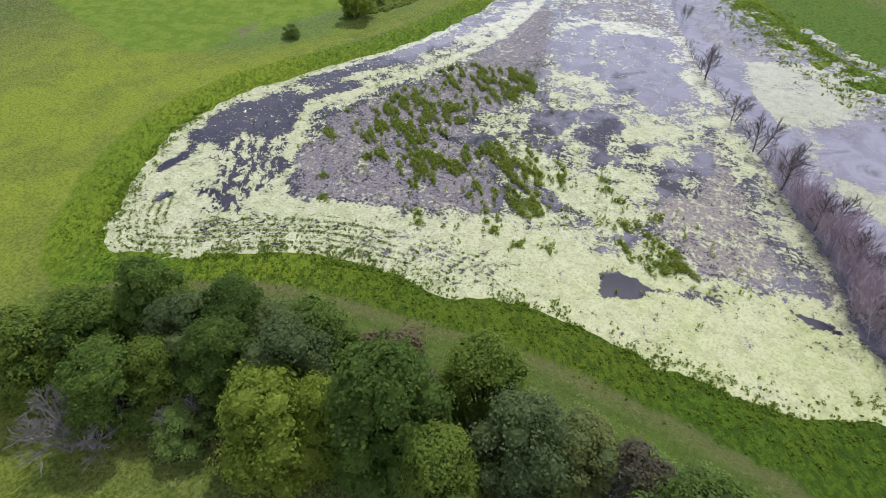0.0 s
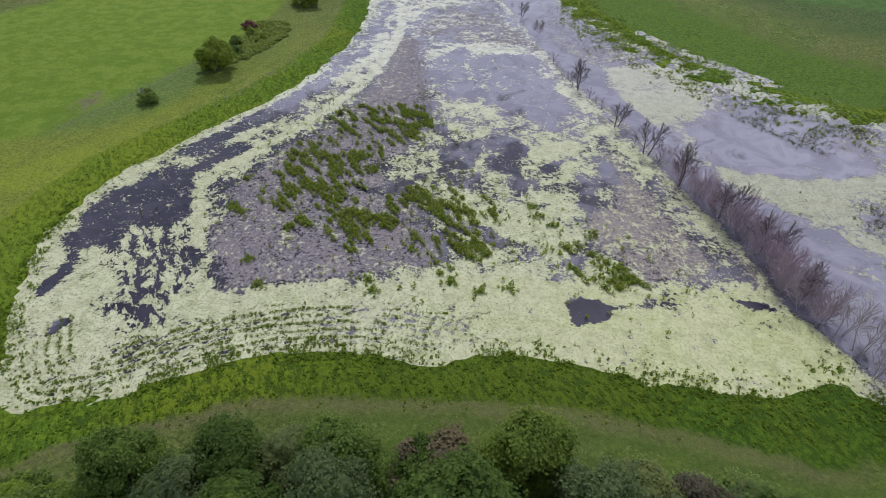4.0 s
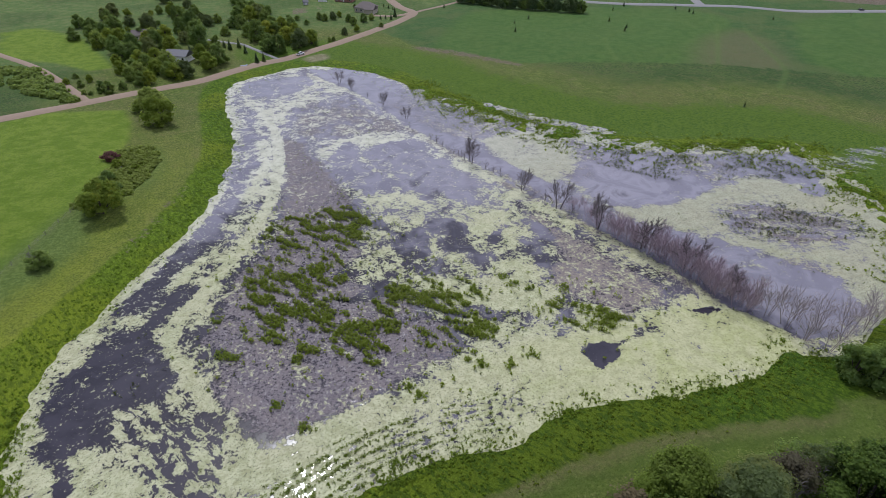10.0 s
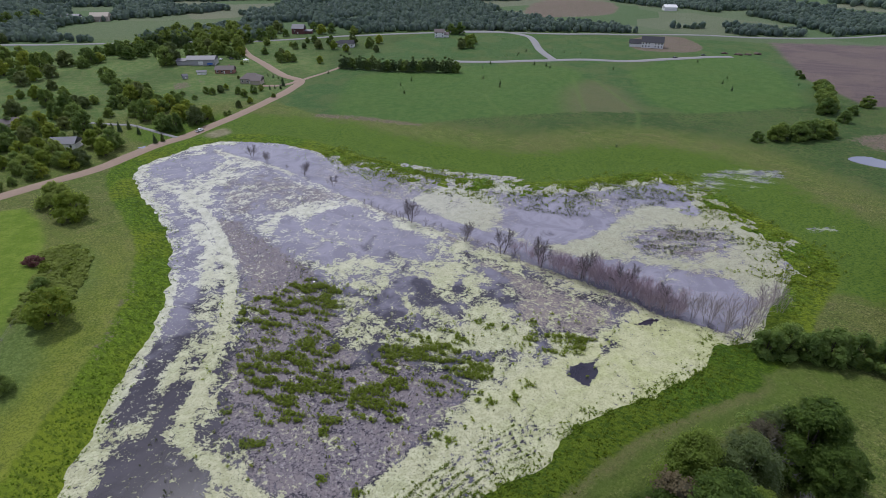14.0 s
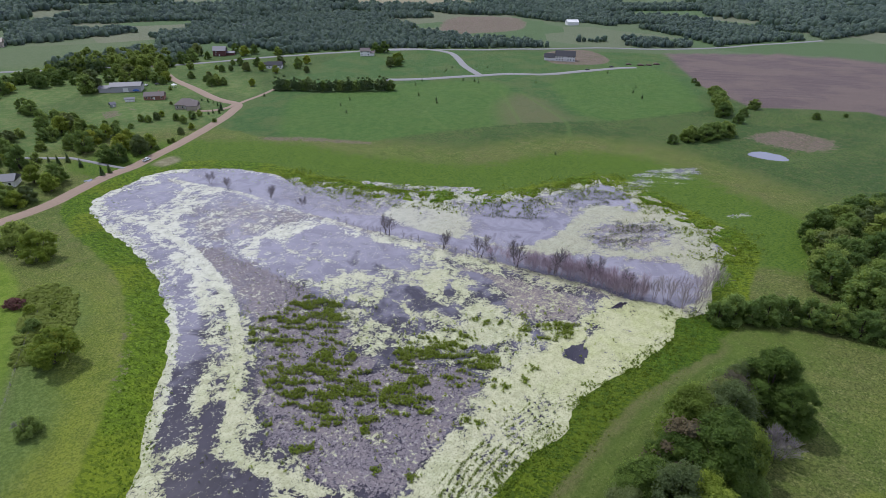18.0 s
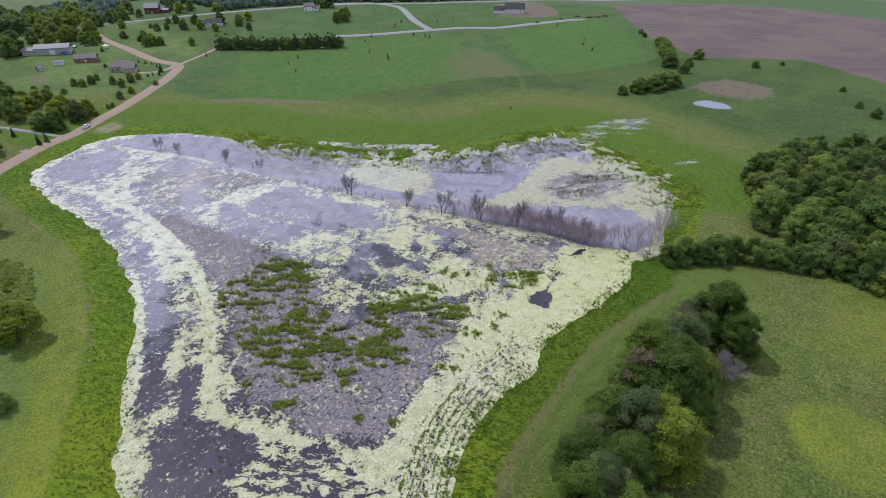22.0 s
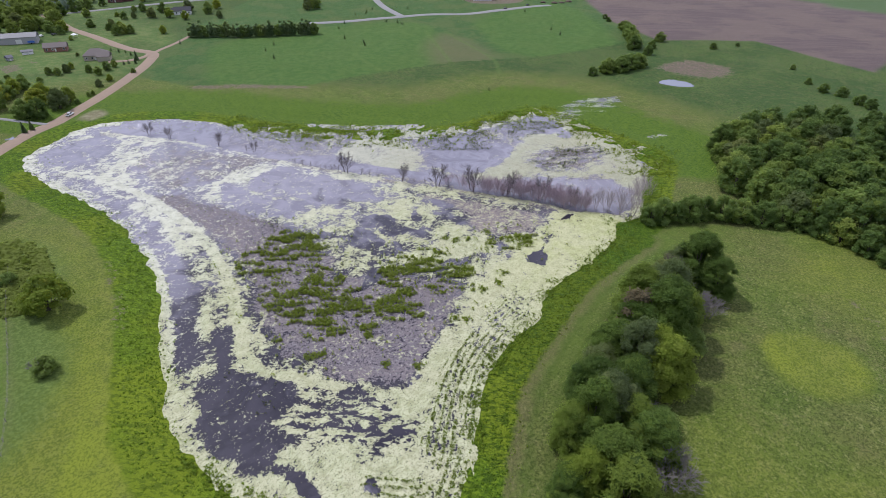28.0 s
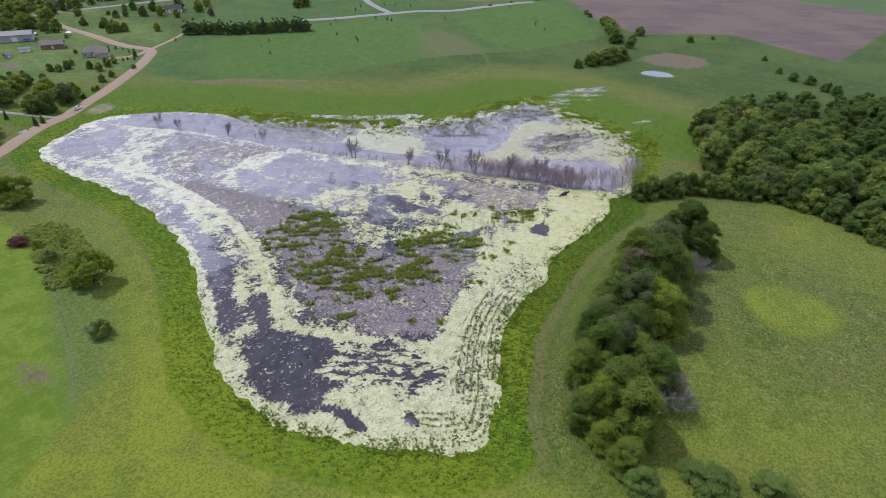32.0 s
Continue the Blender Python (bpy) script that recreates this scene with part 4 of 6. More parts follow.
def core_balls(centres, radii, shrink=0.76):
    """Uneven inner masses of twigs and leaves."""
    pieces = []
    ring, lats = 7, (-0.55, 0.0, 0.45, 0.82)
    rng = np.random.RandomState(len(centres))
    for c, r in zip(centres, radii):
        r = r * shrink
        verts = [Vector((c[0], c[1], c[2] - r * 0.8))]
        for lat in lats:
            w = math.sqrt(1 - lat * lat) * r
            for s in range(ring):
                k = rng.uniform(0.84, 1.14)
                a = s * math.tau / ring + lat * 3
                verts.append(Vector((c[0] + k * w * math.cos(a), c[1] + k * w * math.sin(a), c[2] + (lat * k + rng.uniform(-0.08, 0.08)) * r * 0.9)))
        verts.append(Vector((c[0], c[1], c[2] + r * 0.88)))
        faces = [(0, 1 + (s + 1) % ring, 1 + s) for s in range(ring)]
        for k in range(len(lats) - 1):
            o = 1 + k * ring
            faces += [(o + s, o + (s + 1) % ring, o + ring + (s + 1) % ring, o + ring + s) for s in range(ring)]
        o = 1 + (len(lats) - 1) * ring
        faces += [(o + s, o + (s + 1) % ring, o + ring) for s in range(ring)]
        pieces.append((verts, faces))
    return joined(pieces)


FAR_AWAY = []


def tree_kind(name, seed, width, tall, base, lobes, per_lobe, leaf, leaf_mat, label, category="tree", trunk_r=0.35, small=0.14, large=0.33):
    rng = np.random.RandomState(seed)
    centres, radii = crown_lobes(rng, width, tall, base, lobes, small, large)
    root = empty(name)
    limbs = [tube([(0, 0, -0.8), (0.1, 0, base * 0.5), (rng.uniform(-0.4, 0.4), rng.uniform(-0.4, 0.4), tall * 0.6)], [trunk_r * 1.3, trunk_r, trunk_r * 0.35], 7)]
    for c in centres[:: max(1, lobes // 8)]:
        z0 = min(base * 0.9, c[2] * 0.6)
        limbs.append(tube([(0.05, 0, z0), (c[0] * 0.45, c[1] * 0.45, z0 + (c[2] - z0) * 0.55), tuple(c)], [trunk_r * 0.5, trunk_r * 0.32, trunk_r * 0.1], 5))
    under("trunk", mesh_of("trunk", *joined(limbs), BARK, True), root, "grey-brown bark trunk with limbs")
    crown = under("crown", quads("crown", leaf_cloud(rng, centres, radii, per_lobe, leaf), leaf_mat), root)
    under("inner_foliage", mesh_of("inner_foliage", *core_balls(centres, radii), leaf_mat), crown)
    FAR_AWAY.append(root)
    return tagged(root, label, category)


def conifer_kind(name, seed, tall, width, label):
    """A spruce or cedar: tiers of drooping needle sprays round a straight stem."""
    rng = np.random.RandomState(seed)
    root = empty(name)
    under("trunk", mesh_of("trunk", *tube([(0, 0, -0.5), (0, 0, tall * 0.95)], [tall * 0.022, 0.03], 6), BARK, True), root, "straight brown stem")
    out = []
    n = 420
    u = rng.uniform(0.04, 1.0, n) ** 0.8
    ang = rng.uniform(0, math.tau, n)
    reach = (1 - u) * width * 0.5 * rng.uniform(0.7, 1.1, n) + 0.05
    for a, r, h in zip(ang, reach, u * tall):
        tip = np.array([math.cos(a) * r, math.sin(a) * r, h - r * 0.25])
        stem = np.array([math.cos(a) * r * 0.25, math.sin(a) * r * 0.25, h + 0.1])
        side = np.array([-math.sin(a), math.cos(a), 0]) * (0.02 * tall + r * 0.42)
        mid = stem * 0.4 + tip * 0.6
        out.append(np.stack([stem, mid - side + [0, 0, -0.05], tip, mid + side]))
    under("crown", quads("crown", np.array(out), PINE_LEAF), root)
    FAR_AWAY.append(root)
    return tagged(root, label, "conifer")


def branching(rng, pieces, start, way, length, radius, depth):
    end = start + way * length
    bend = start + way * length * 0.5 + Vector(rng.normal(size=3)) * length * 0.05
    radius = max(radius, 0.034 if depth else 0.026)
    pieces.append(tube([start, bend, end], [radius, radius * 0.85, radius * 0.7], 4 if depth > 1 else 3))
    if depth == 0:
        return
    for k in range(5):
        away = (way + Vector(rng.normal(size=3)) * 0.50 + Vector((0, 0, 0.10))).normalized()
        at = start.lerp(end, 0.25 + 0.75 * (k + rng.uniform(0, 1)) / 5)
        branching(rng, pieces, at, away, length * rng.uniform(0.40, 0.62), radius * 0.5, depth - 1)


def bare_kind(name, seed, tall, stems, depth, material, label, category, lean=0.25, thick=0.10):
    rng = np.random.RandomState(seed)
    root = empty(name)
    trunks, twigs = [], []
    for k in range(stems):
        ang = k * 2.4 + rng.uniform(0, 1)
        foot = Vector((math.cos(ang), math.sin(ang), 0)) * (0.0 if stems == 1 else rng.uniform(0.2, 1.0)) + Vector((0, 0, -0.8))
        way = Vector((math.cos(ang) * lean * rng.uniform(0.2, 1), math.sin(ang) * lean * rng.uniform(0.2, 1), 1)).normalized()
        high = tall * rng.uniform(0.72, 0.9)
        top = foot + way * high
        trunks.append(tube([foot, foot.lerp(top, 0.5) + Vector(rng.normal(size=3)) * 0.15, top], [thick * 1.2, thick * 0.7, 0.035], 6))
        count = 13 if tall > 6 else 5
        for j in range(count):
            low = 0.25 + 0.72 * (j + rng.uniform(0, 1)) / count
            turn = j * 2.4 + k
            away = (way + Vector((math.cos(turn), math.sin(turn), 0)) * (0.95 - 0.55 * low) + Vector(rng.normal(size=3)) * 0.12).normalized()
            branching(rng, twigs, foot.lerp(top, low), away, tall * (0.46 - 0.30 * low) * rng.uniform(0.8, 1.15), thick * 0.40, depth)
    trunk = under("trunk", mesh_of("trunk", *joined(trunks), material, True), root)
    under("twig_crown", mesh_of("twig_crown", *joined(twigs), material), root)
    FAR_AWAY.append(root)
    return tagged(root, label, category)


def put(kind, x, y, scale=1.0, turn=0.0, label="", group="", tall=1.0, sink=0.0, z=None):
    ob = copy_thing(kind, Matrix.LocRotScale((x, y, (ground_z(x, y) if z is None else z) - sink), Euler((0, 0, turn)), None))
    ob.scale = (scale, scale, scale * tall)
    return tagged(ob, label, group=group)


PICK = np.random.RandomState(5)
BANK = "on the grassy bank"
OAKS = [tree_kind("oak_tree", 11 + k, 13.5, 20, 1.0, 90, 250, 0.36, OAK_LEAF, "tall broad dark green oak tree " + BANK, trunk_r=0.45) for k in range(3)]
OAKS += [tree_kind("leafy_tree", 31, 13.5, 17.5, 0.8, 84, 250, 0.36, LIME_LEAF, "bright yellow-green leafy tree " + BANK, trunk_r=0.4)]
OAKS += [tree_kind("willow_tree", 33, 13, 19, 0.8, 86, 250, 0.34, DULL_LEAF, "tall dull grey-green willow tree " + BANK, trunk_r=0.4)]
OAKS += [tree_kind("leafy_shrub", 35, 8, 8.5, 0.2, 36, 220, 0.32, SHRUB_LEAF, "dense green leafy shrub under the oaks", "shrub", 0.15)]
OAKS += [tree_kind("browning_tree", 36, 9, 14, 0.3, 44, 170, 0.32, BROWN_LEAF, "browning half-dead tree among the oaks", "tree", 0.2)]
WOODS = [tree_kind("wood_tree", 41 + k, 12, 12.5, 0.0, 42, 85, 0.58, WOOD_LEAF, "dark green deciduous tree with a full crown", small=0.13, large=0.38) for k in range(4)]
WOODS += [tree_kind("wood_tree", 46, 12, 12, 0.0, 42, 85, 0.58, SHRUB_LEAF, "fresh green deciduous tree with a full crown", small=0.13, large=0.38)]
WOODS += [tree_kind("wood_tree", 47, 12, 12, 0.0, 42, 85, 0.58, DULL_LEAF, "grey-green deciduous tree with a full crown", small=0.13, large=0.38)]
WOODS += [tree_kind("wood_tree", 48, 12, 11.5, 0.0, 42, 85, 0.58, LIME_LEAF, "light yellow-green deciduous tree with a full crown", small=0.13, large=0.38)]
SHRUBS = [tree_kind("shrub", 51 + k, 8, 6, 0.1, 26, 200, 0.36, SHRUB_LEAF, "rounded green shrub on the grass bank", "shrub", 0.18) for k in range(2)]
SHRUBS += [tree_kind("shrub", 54, 8, 6.5, 0.1, 26, 200, 0.36, LIME_LEAF, "yellow-green shrub on the grass bank", "shrub", 0.18)]
SHRUBS += [tree_kind("brush_pile", 55, 7, 3.2, 0.0, 16, 60, 0.5, PURPLE_LEAF, "heap of reddish-brown cut brush on the lawn edge", "brush pile", 0.1)]
PINES = [tree_kind("pine_tree", 65 + k, 6.5, 12.5, 0.6, 24, 70, 0.6, PINE_LEAF, "tall dense dark green pine tree", "pine tree", 0.2, 0.26, 0.5) for k in range(2)]
CEDAR = conifer_kind("small_cedar", 61, 2.6, 1.7, "small dark conifer planted in the field")
SPRUCE = conifer_kind("spruce_tree", 62, 11, 6.5, "tall dark green spruce by the farms")
SNAGS = [bare_kind("dead_tree", 71 + k, 10, 2, 2, DEAD_WOOD, "bare grey dead tree standing in the shallow water", "dead tree", 0.30, 0.17) for k in range(3)]
SILVER = bare_kind("silver_dead_tree", 76, 9, 3, 2, SILVER_WOOD, "bare silvery dead tree at the edge of the wood", "dead tree", 0.5, 0.14)
THICKET = [bare_kind("bare_willow", 81 + k, 9.0, 3, 1, RED_TWIG, "leafless reddish-grey willow bush on the drowned dyke", "bare shrub", 0.42, 0.07) for k in range(3)]
BARE_TREES = [bare_kind("bare_tree", 95 + k, 11, 3, 1, PALE_TWIG, "slender leafless greyish-pink tree at the water edge", "bare tree", 0.30, 0.09) for k in range(2)]
SAPLING = bare_kind("dead_sapling", 91, 4.5, 1, 1, DEAD_WOOD, "thin bare dead sapling standing in water", "dead sapling", 0.15, 0.09)

OAK_SIZES = [(13.5, 20)] * 3 + [(13.5, 17.5), (13, 19), (8, 8.5), (9, 14)]
# oaks on the bank south of the wetland: x, y, height, width, kind
for n, (x, y, high, wide, kind) in enumerate([
        (94, -47, 21, 13, 0), (92, -54, 15.5, 10, 2), (87, -40, 14, 9, 6), (94, -40, 13, 8, 4), (79, -41.5, 15, 10, 4), (65, -40, 20, 11, 1), (73, -46, 20.5, 11, 4), (57, -51, 24.5, 14, 0),
        (66, -53, 17, 10, 2), (53, -45, 20, 11, 6), (52, -44, 16, 10, 1), (40, -45.5, 17.5, 11, 0), (41, -51.5, 20.5, 11, 4), (43.5, -58, 17.5, 13, 3), (48, -54, 16, 8, 3), (33, -46, 14, 9, 4), (25, -48, 16, 11, 1), (31, -55, 17, 11, 2),
        (22.5, -54.5, 17.5, 11, 4), (15, -54, 21, 10, 0), (12, -51.5, 14, 9, 2), (19, -66, 15.5, 11, 1), (23, -60, 14, 9, 2), (9, -62, 17, 11, 1), (4.5, -68.5, 17, 11.5, 0), (3, -60, 14.5, 9, 3), (0, -58, 10.5, 8, 2), (-3, -64.5, 8, 6, 3),
        (-5, -71, 9, 7, 2), (-8, -76, 6.5, 6, 5), (2, -88, 5.5, 8, 5), (9, -98, 5, 7, 5), (3, -83, 3.5, 5, 5), (63, -58, 7, 8, 5), (78, -45, 8, 8, 5), (88, -37, 7, 8, 5), (96, -36, 6, 8, 5), (70, -40, 9, 8, 5), (-1, -70, 6, 6, 5), (30, -64, 7, 7, 5)]):
    ob = put(OAKS[kind], x, y, 1.0, n * 1.3, group="trees on the south bank")
    ob.scale = (1.28 * wide / OAK_SIZES[kind][0], 1.28 * wide / OAK_SIZES[kind][0], high / OAK_SIZES[kind][1])
for x, y, s in ((17, -72.5, 1.35), (20, -71, 1.15), (80, -56.5, 1.1), (82, -55, 0.9), (23, -64, 0.8), (71, -49, 0.8), (88, -42, 1.5), (29, -63, 0.9)):
    put(SILVER, x, y, s, x, "bare grey dead tree at the edge of the oaks", "trees on the south bank")

# shrubs on the west bank
for n, (x, y, s, k) in enumerate([(-56, 168, 1.9, 2), (-63, 184, 1.9, 1), (-57, 89, 1.85, 2), (-65, 61, 0.85, 0), (-62, 112, 0.7, 1), (-66, 131, 1.0, 3), (-62, 124, 0.5, 2), (-55, 121, 0.4, 2), (-57, 104, 0.6, 1)]):
    put(SHRUBS[k], x, y, s, n * 2.1, group="shrubs on the west bank")
put(SILVER, -67, 63, 0.5, 0.4, "bare grey shrub beside the green one")

# hedge trees between wetland and wood
for n, (x, y) in enumerate([(126, -17), (131, -19), (135, -24), (139, -27), (144, -31), (148, -37), (151, -43), (154, -50), (157, -56), (159, -62), (158, -69), (157, -76), (154, -85), (150, -92), (146, -100)]):
    put(WOODS[(0, 4, 1, 4, 2)[n % 5]], x, y, PICK.uniform(0.70, 0.95), n * 1.7, group="hedge trees by the wetland", sink=0.3)
put(SILVER, 166, -62, 1.2, 2.0)


def fill(poly, count, gap, kinds, lo, hi, group, tries=60):
    """Trees at random spots inside an outline."""
    low, high = poly.min(0), poly.max(0)
    cand = PICK.uniform(low, high, (count * tries, 2))
    cand = cand[(signed(cand, poly) < 0) & (line_distance(cand, GRAVEL, False) > 9)]
    spots = []
    for p in cand:
        if len(spots) < count and all((p[0] - s[0]) ** 2 + (p[1] - s[1]) ** 2 > gap * gap for s in spots):
            spots.append(p)
    z = height(np.array(spots))
    for n, (p, h) in enumerate(zip(spots, z)):
        put(kinds[n % len(kinds)], p[0], p[1], PICK.uniform(lo, hi), PICK.uniform(0, 6), group=group, z=h)


def grove(poly, count, gap, lo, hi, label):
    """A distant stand of trees that nobody could count, in one mesh."""
    low, high = poly.min(0), poly.max(0)
    cand = PICK.uniform(low, high, (count * 60, 2))
    cand = cand[signed(cand, poly) < 0]
    spots = []
    for p in cand:
        if len(spots) < count and all((p[0] - s[0]) ** 2 + (p[1] - s[1]) ** 2 > gap * gap for s in spots):
            spots.append(p)
    z = height(np.array(spots))
    verts, loops, starts, nv, nl = [], [], [], 0, 0
    for n, (p, h) in enumerate(zip(spots, z)):
        crown = next(c for c in WOODS[n % 6].children if c.name.startswith("crown"))
        a, size = PICK.uniform(0, 6), PICK.uniform(lo, hi)
        for me in (crown.data, crown.children[0].data):
            co, idx, first = np.zeros(len(me.vertices) * 3, np.float32), np.zeros(len(me.loops), np.int32), np.zeros(len(me.polygons), np.int32)
            me.vertices.foreach_get("co", co)
            me.loops.foreach_get("vertex_index", idx)
            me.polygons.foreach_get("loop_start", first)
            co = co.reshape(-1, 3) * size
            verts.append(np.column_stack([co[:, 0] * math.cos(a) - co[:, 1] * math.sin(a) + p[0], co[:, 0] * math.sin(a) + co[:, 1] * math.cos(a) + p[1], co[:, 2] + h]))
            loops.append(idx + nv)
            starts.append(first + nl)
            nv, nl = nv + len(co), nl + len(idx)
    me = bpy.data.meshes.new("grove")
    me.vertices.add(nv)
    me.vertices.foreach_set("co", np.concatenate(verts).astype(np.float32).ravel())
    me.loops.add(nl)
    me.loops.foreach_set("vertex_index", np.concatenate(loops))
    starts = np.concatenate(starts)
    me.polygons.add(len(starts))
    me.polygons.foreach_set("loop_start", starts)
    me.materials.append(WOOD_LEAF)
    me.update(calc_edges=True)
    tagged(new("grove", me), label, "grove", kind="stuff")


fill(spline([(227, -7), (250, -14), (262, -40), (230, -70), (205, -95), (190, -128), (165, -120), (150, -100), (162, -75), (158, -57), (168, -42), (182, -27)]), 88, 6.8, [WOODS[k] for k in (0, 1, 2, 3, 0, 4, 1, 5)], 0.75, 1.4, "trees of the east wood")
grove(spline([(256, -16), (285, -32), (325, -81), (270, -135), (198, -132), (212, -97), (238, -72), (268, -42)]), 75, 7.0, 0.9, 1.15, "dark green back of the east wood")
# woods, hedges and yard trees north-west of the gravel road: x, y, size, kind
for group, spots in (
        ("trees across the pasture", [(-165, 541, 0.9, 0), (-150, 520, 1, 1), (-146, 545, 0.9, 2), (-132, 508, 1, 3), (-125, 519, 1, 0), (-115, 479, 0.9, 1), (-108, 492, 1, 2), (-97, 474, 1.05, 3), (-94, 496, 0.9, 0), (-87, 449, 0.8, 5), (-97, 442, 0.9, 4), (-110, 446, 0.8, 1), (-121, 468, 0.9, 2), (-115, 525, 0.9, 0), (-157, 566, 0.9, 5), (-151, 496, 0.9, 3), (-201, 598, 0.9, 0), (-186, 582, 1, 1), (-213, 617, 1, 2), (-204, 626, 0.9, 3), (-80, 492, 1.1, 5), (-67, 479, 0.8, 0), (-61, 492, 0.9, 1), (-55, 497, 0.8, 2), (-48, 532, 0.8, 0), (-40, 537, 0.9, 3), (-32, 546, 0.9, 1), (-22, 551, 0.9, 2), (-11, 568, 0.9, 0), (-45, 413, 0.95, 0), (2, 473, 1.4, 5), (-83, 406, 0.6, 5), (-74, 382, 0.6, 0), (-66, 359, 0.55, 5), (-60, 348, 0.7, 5), (-55, 356, 0.6, 0), (-145, 638, 1, 5), (-179, 739, 1.1, 0), (-175, 768, 1.1, 2), (-161, 782, 1.2, 1), (-147, 791, 1.2, 3), (-133, 815, 1.2, 0), (-235, 755, 1.1, 2), (-240, 730, 1.1, 1)]),
        ("trees round the cottage", [(-104, 429, 0.95, 5), (-90, 382, 0.8, 4), (-82, 361, 0.9, 1), (-132, 386, 0.8, 5), (-134, 375, 0.7, 5), (-144, 351, 0.7, 0), (-134, 338, 0.75, 3), (-137, 318, 0.7, 1), (-121, 326, 0.85, 1), (-117, 335, 0.9, 0), (-108, 313, 0.8, 2), (-118, 301, 0.75, 0), (-113, 354, 0.7, 5), (-98, 342, 0.85, 5), (-91, 307, 0.8, 4), (-84, 298, 0.8, 0), (-82, 316, 0.85, 4), (-74, 288, 0.8, 2), (-85, 284, 0.75, 5), (-64, 322, 1, 0), (-58, 294, 1, 1), (-69, 339, 0.8, 3), (-69, 306, 0.7, 5), (-43, 343, 0.8, 1), (-38, 346, 0.85, 0), (-32, 355, 0.9, 2), (-27, 361, 0.9, 5), (-21, 348, 0.8, 3), (-30, 320, 0.85, 0), (-24, 308, 0.9, 1), (-19, 322, 0.85, 4), (-14, 324, 0.8, 0), (-9, 331, 0.85, 2), (-5, 302, 0.9, 4), (0, 308, 0.95, 4), (3, 290, 0.9, 5), (-10, 280, 0.85, 1), (-3, 271, 0.85, 4), (5, 275, 0.8, 0), (10, 297, 0.7, 2), (-16, 285, 0.75, 0), (-46, 323, 0.6, 3), (-50, 302, 0.5, 1), (-52, 291, 0.45, 0), (-96, 291, 0.8, 1), (-105, 288, 0.7, 0), (-115, 313, 0.8, 2), (-98, 318, 0.6, 3), (-75, 328, 0.7, 1)]),
        ("trees along the gravel road", [(-53, 266, 0.9, 4), (-47, 250, 0.8, 2), (-43, 261, 0.85, 0), (-37, 254, 0.85, 4), (-32, 244, 0.75, 1), (-39, 235, 0.7, 0), (-44, 229, 0.65, 4), (-57, 239, 0.75, 5), (-62, 235, 0.7, 4), (-69, 253, 0.8, 0), (-73, 244, 0.8, 4), (-79, 251, 0.8, 1), (-81, 240, 0.7, 0), (-78, 267, 0.75, 4), (-65, 226, 0.6, 2), (-77, 225, 0.6, 1), (-86, 264, 0.7, 4), (-98, 275, 0.85, 0), (-91, 245, 0.5, 4), (-84, 234, 0.55, 0), (-98, 262, 0.5, 4), (-73, 227, 0.55, 4), (-93, 217, 0.45, 1), (-89, 214, 0.45, 0), (-103, 232, 0.3, 4), (-112, 239, 0.3, 0), (-105, 224, 0.3, 1), (-113, 229, 0.3, 4), (-84, 219, 0.35, 0)])):
    for n, (x, y, s, k) in enumerate(spots):
        if line_distance(np.array([(x, y)], float), GRAVEL, False)[0] < 4.5 + 6.5 * s:
            continue
        # some are truly light green; the other pale kinds imitate a patch of sun
        put(WOODS[(4, 0, 6, 1, 6, 5)[k]], x, y, s * PICK.uniform(0.95, 1.18), n * 2.3, group=group, tall=PICK.uniform(0.85, 1.15), sink=0.3)
fill(spline([(-142, 386), (-120, 396), (-87, 405), (-71, 362), (-57, 290), (-60, 230), (-82, 230), (-103, 281), (-124, 306)]), 55, 4.5, [SHRUBS[0], SHRUBS[1], WOODS[4], SHRUBS[2]], 0.5, 0.85, "undergrowth round the cottage")
fill(spline([(-53, 374), (-35, 405), (-10, 376), (16, 330), (6, 280), (-15, 287), (-33, 324)]), 30, 4.5, [SHRUBS[0], WOODS[4], SHRUBS[1]], 0.5, 0.85, "undergrowth behind the road")
fill(spline([(-100, 212), (-92, 206), (-78, 214), (-82, 218), (-94, 214)]), 6, 3.0, SHRUBS[:2], 0.2, 0.4, "bushes along the road verge")
grove(spline([(5, 636), (48, 660), (93, 623), (70, 520), (50, 478), (9, 490), (-4, 532)]), 36, 9.0, 0.9, 1.3, "dark green grove behind the barn")
grove(spline([(-62, 530), (-6, 545), (-10, 505), (-60, 508)]), 12, 7.5, 0.8, 1.0, "green tree belt along the pasture")
for n, (x, y, s) in enumerate([(-3, 466, 1.35), (-49, 423, 0.9), (275, 433, 0.9),
                               (288, 441, 1.0), (284, 430, 0.8), (320, 519, 1.1), (312, 525, 1.0), (95, 470, 0.5), (100, 480, 0.6), (104, 472, 0.5), (120, 505, 0.6), (190, 480, 0.7), (196, 492, 0.8), (160, 515, 0.8),
                               (182, 505, 0.9), (210, 500, 0.8), (130, 590, 0.7), (168, 610, 0.9), (60, 330, 0.3)]):
    put(WOODS[(4, 0, 5, 6, 1, 2)[n % 6]], x, y, s, n * 1.1, group="trees among the farms")
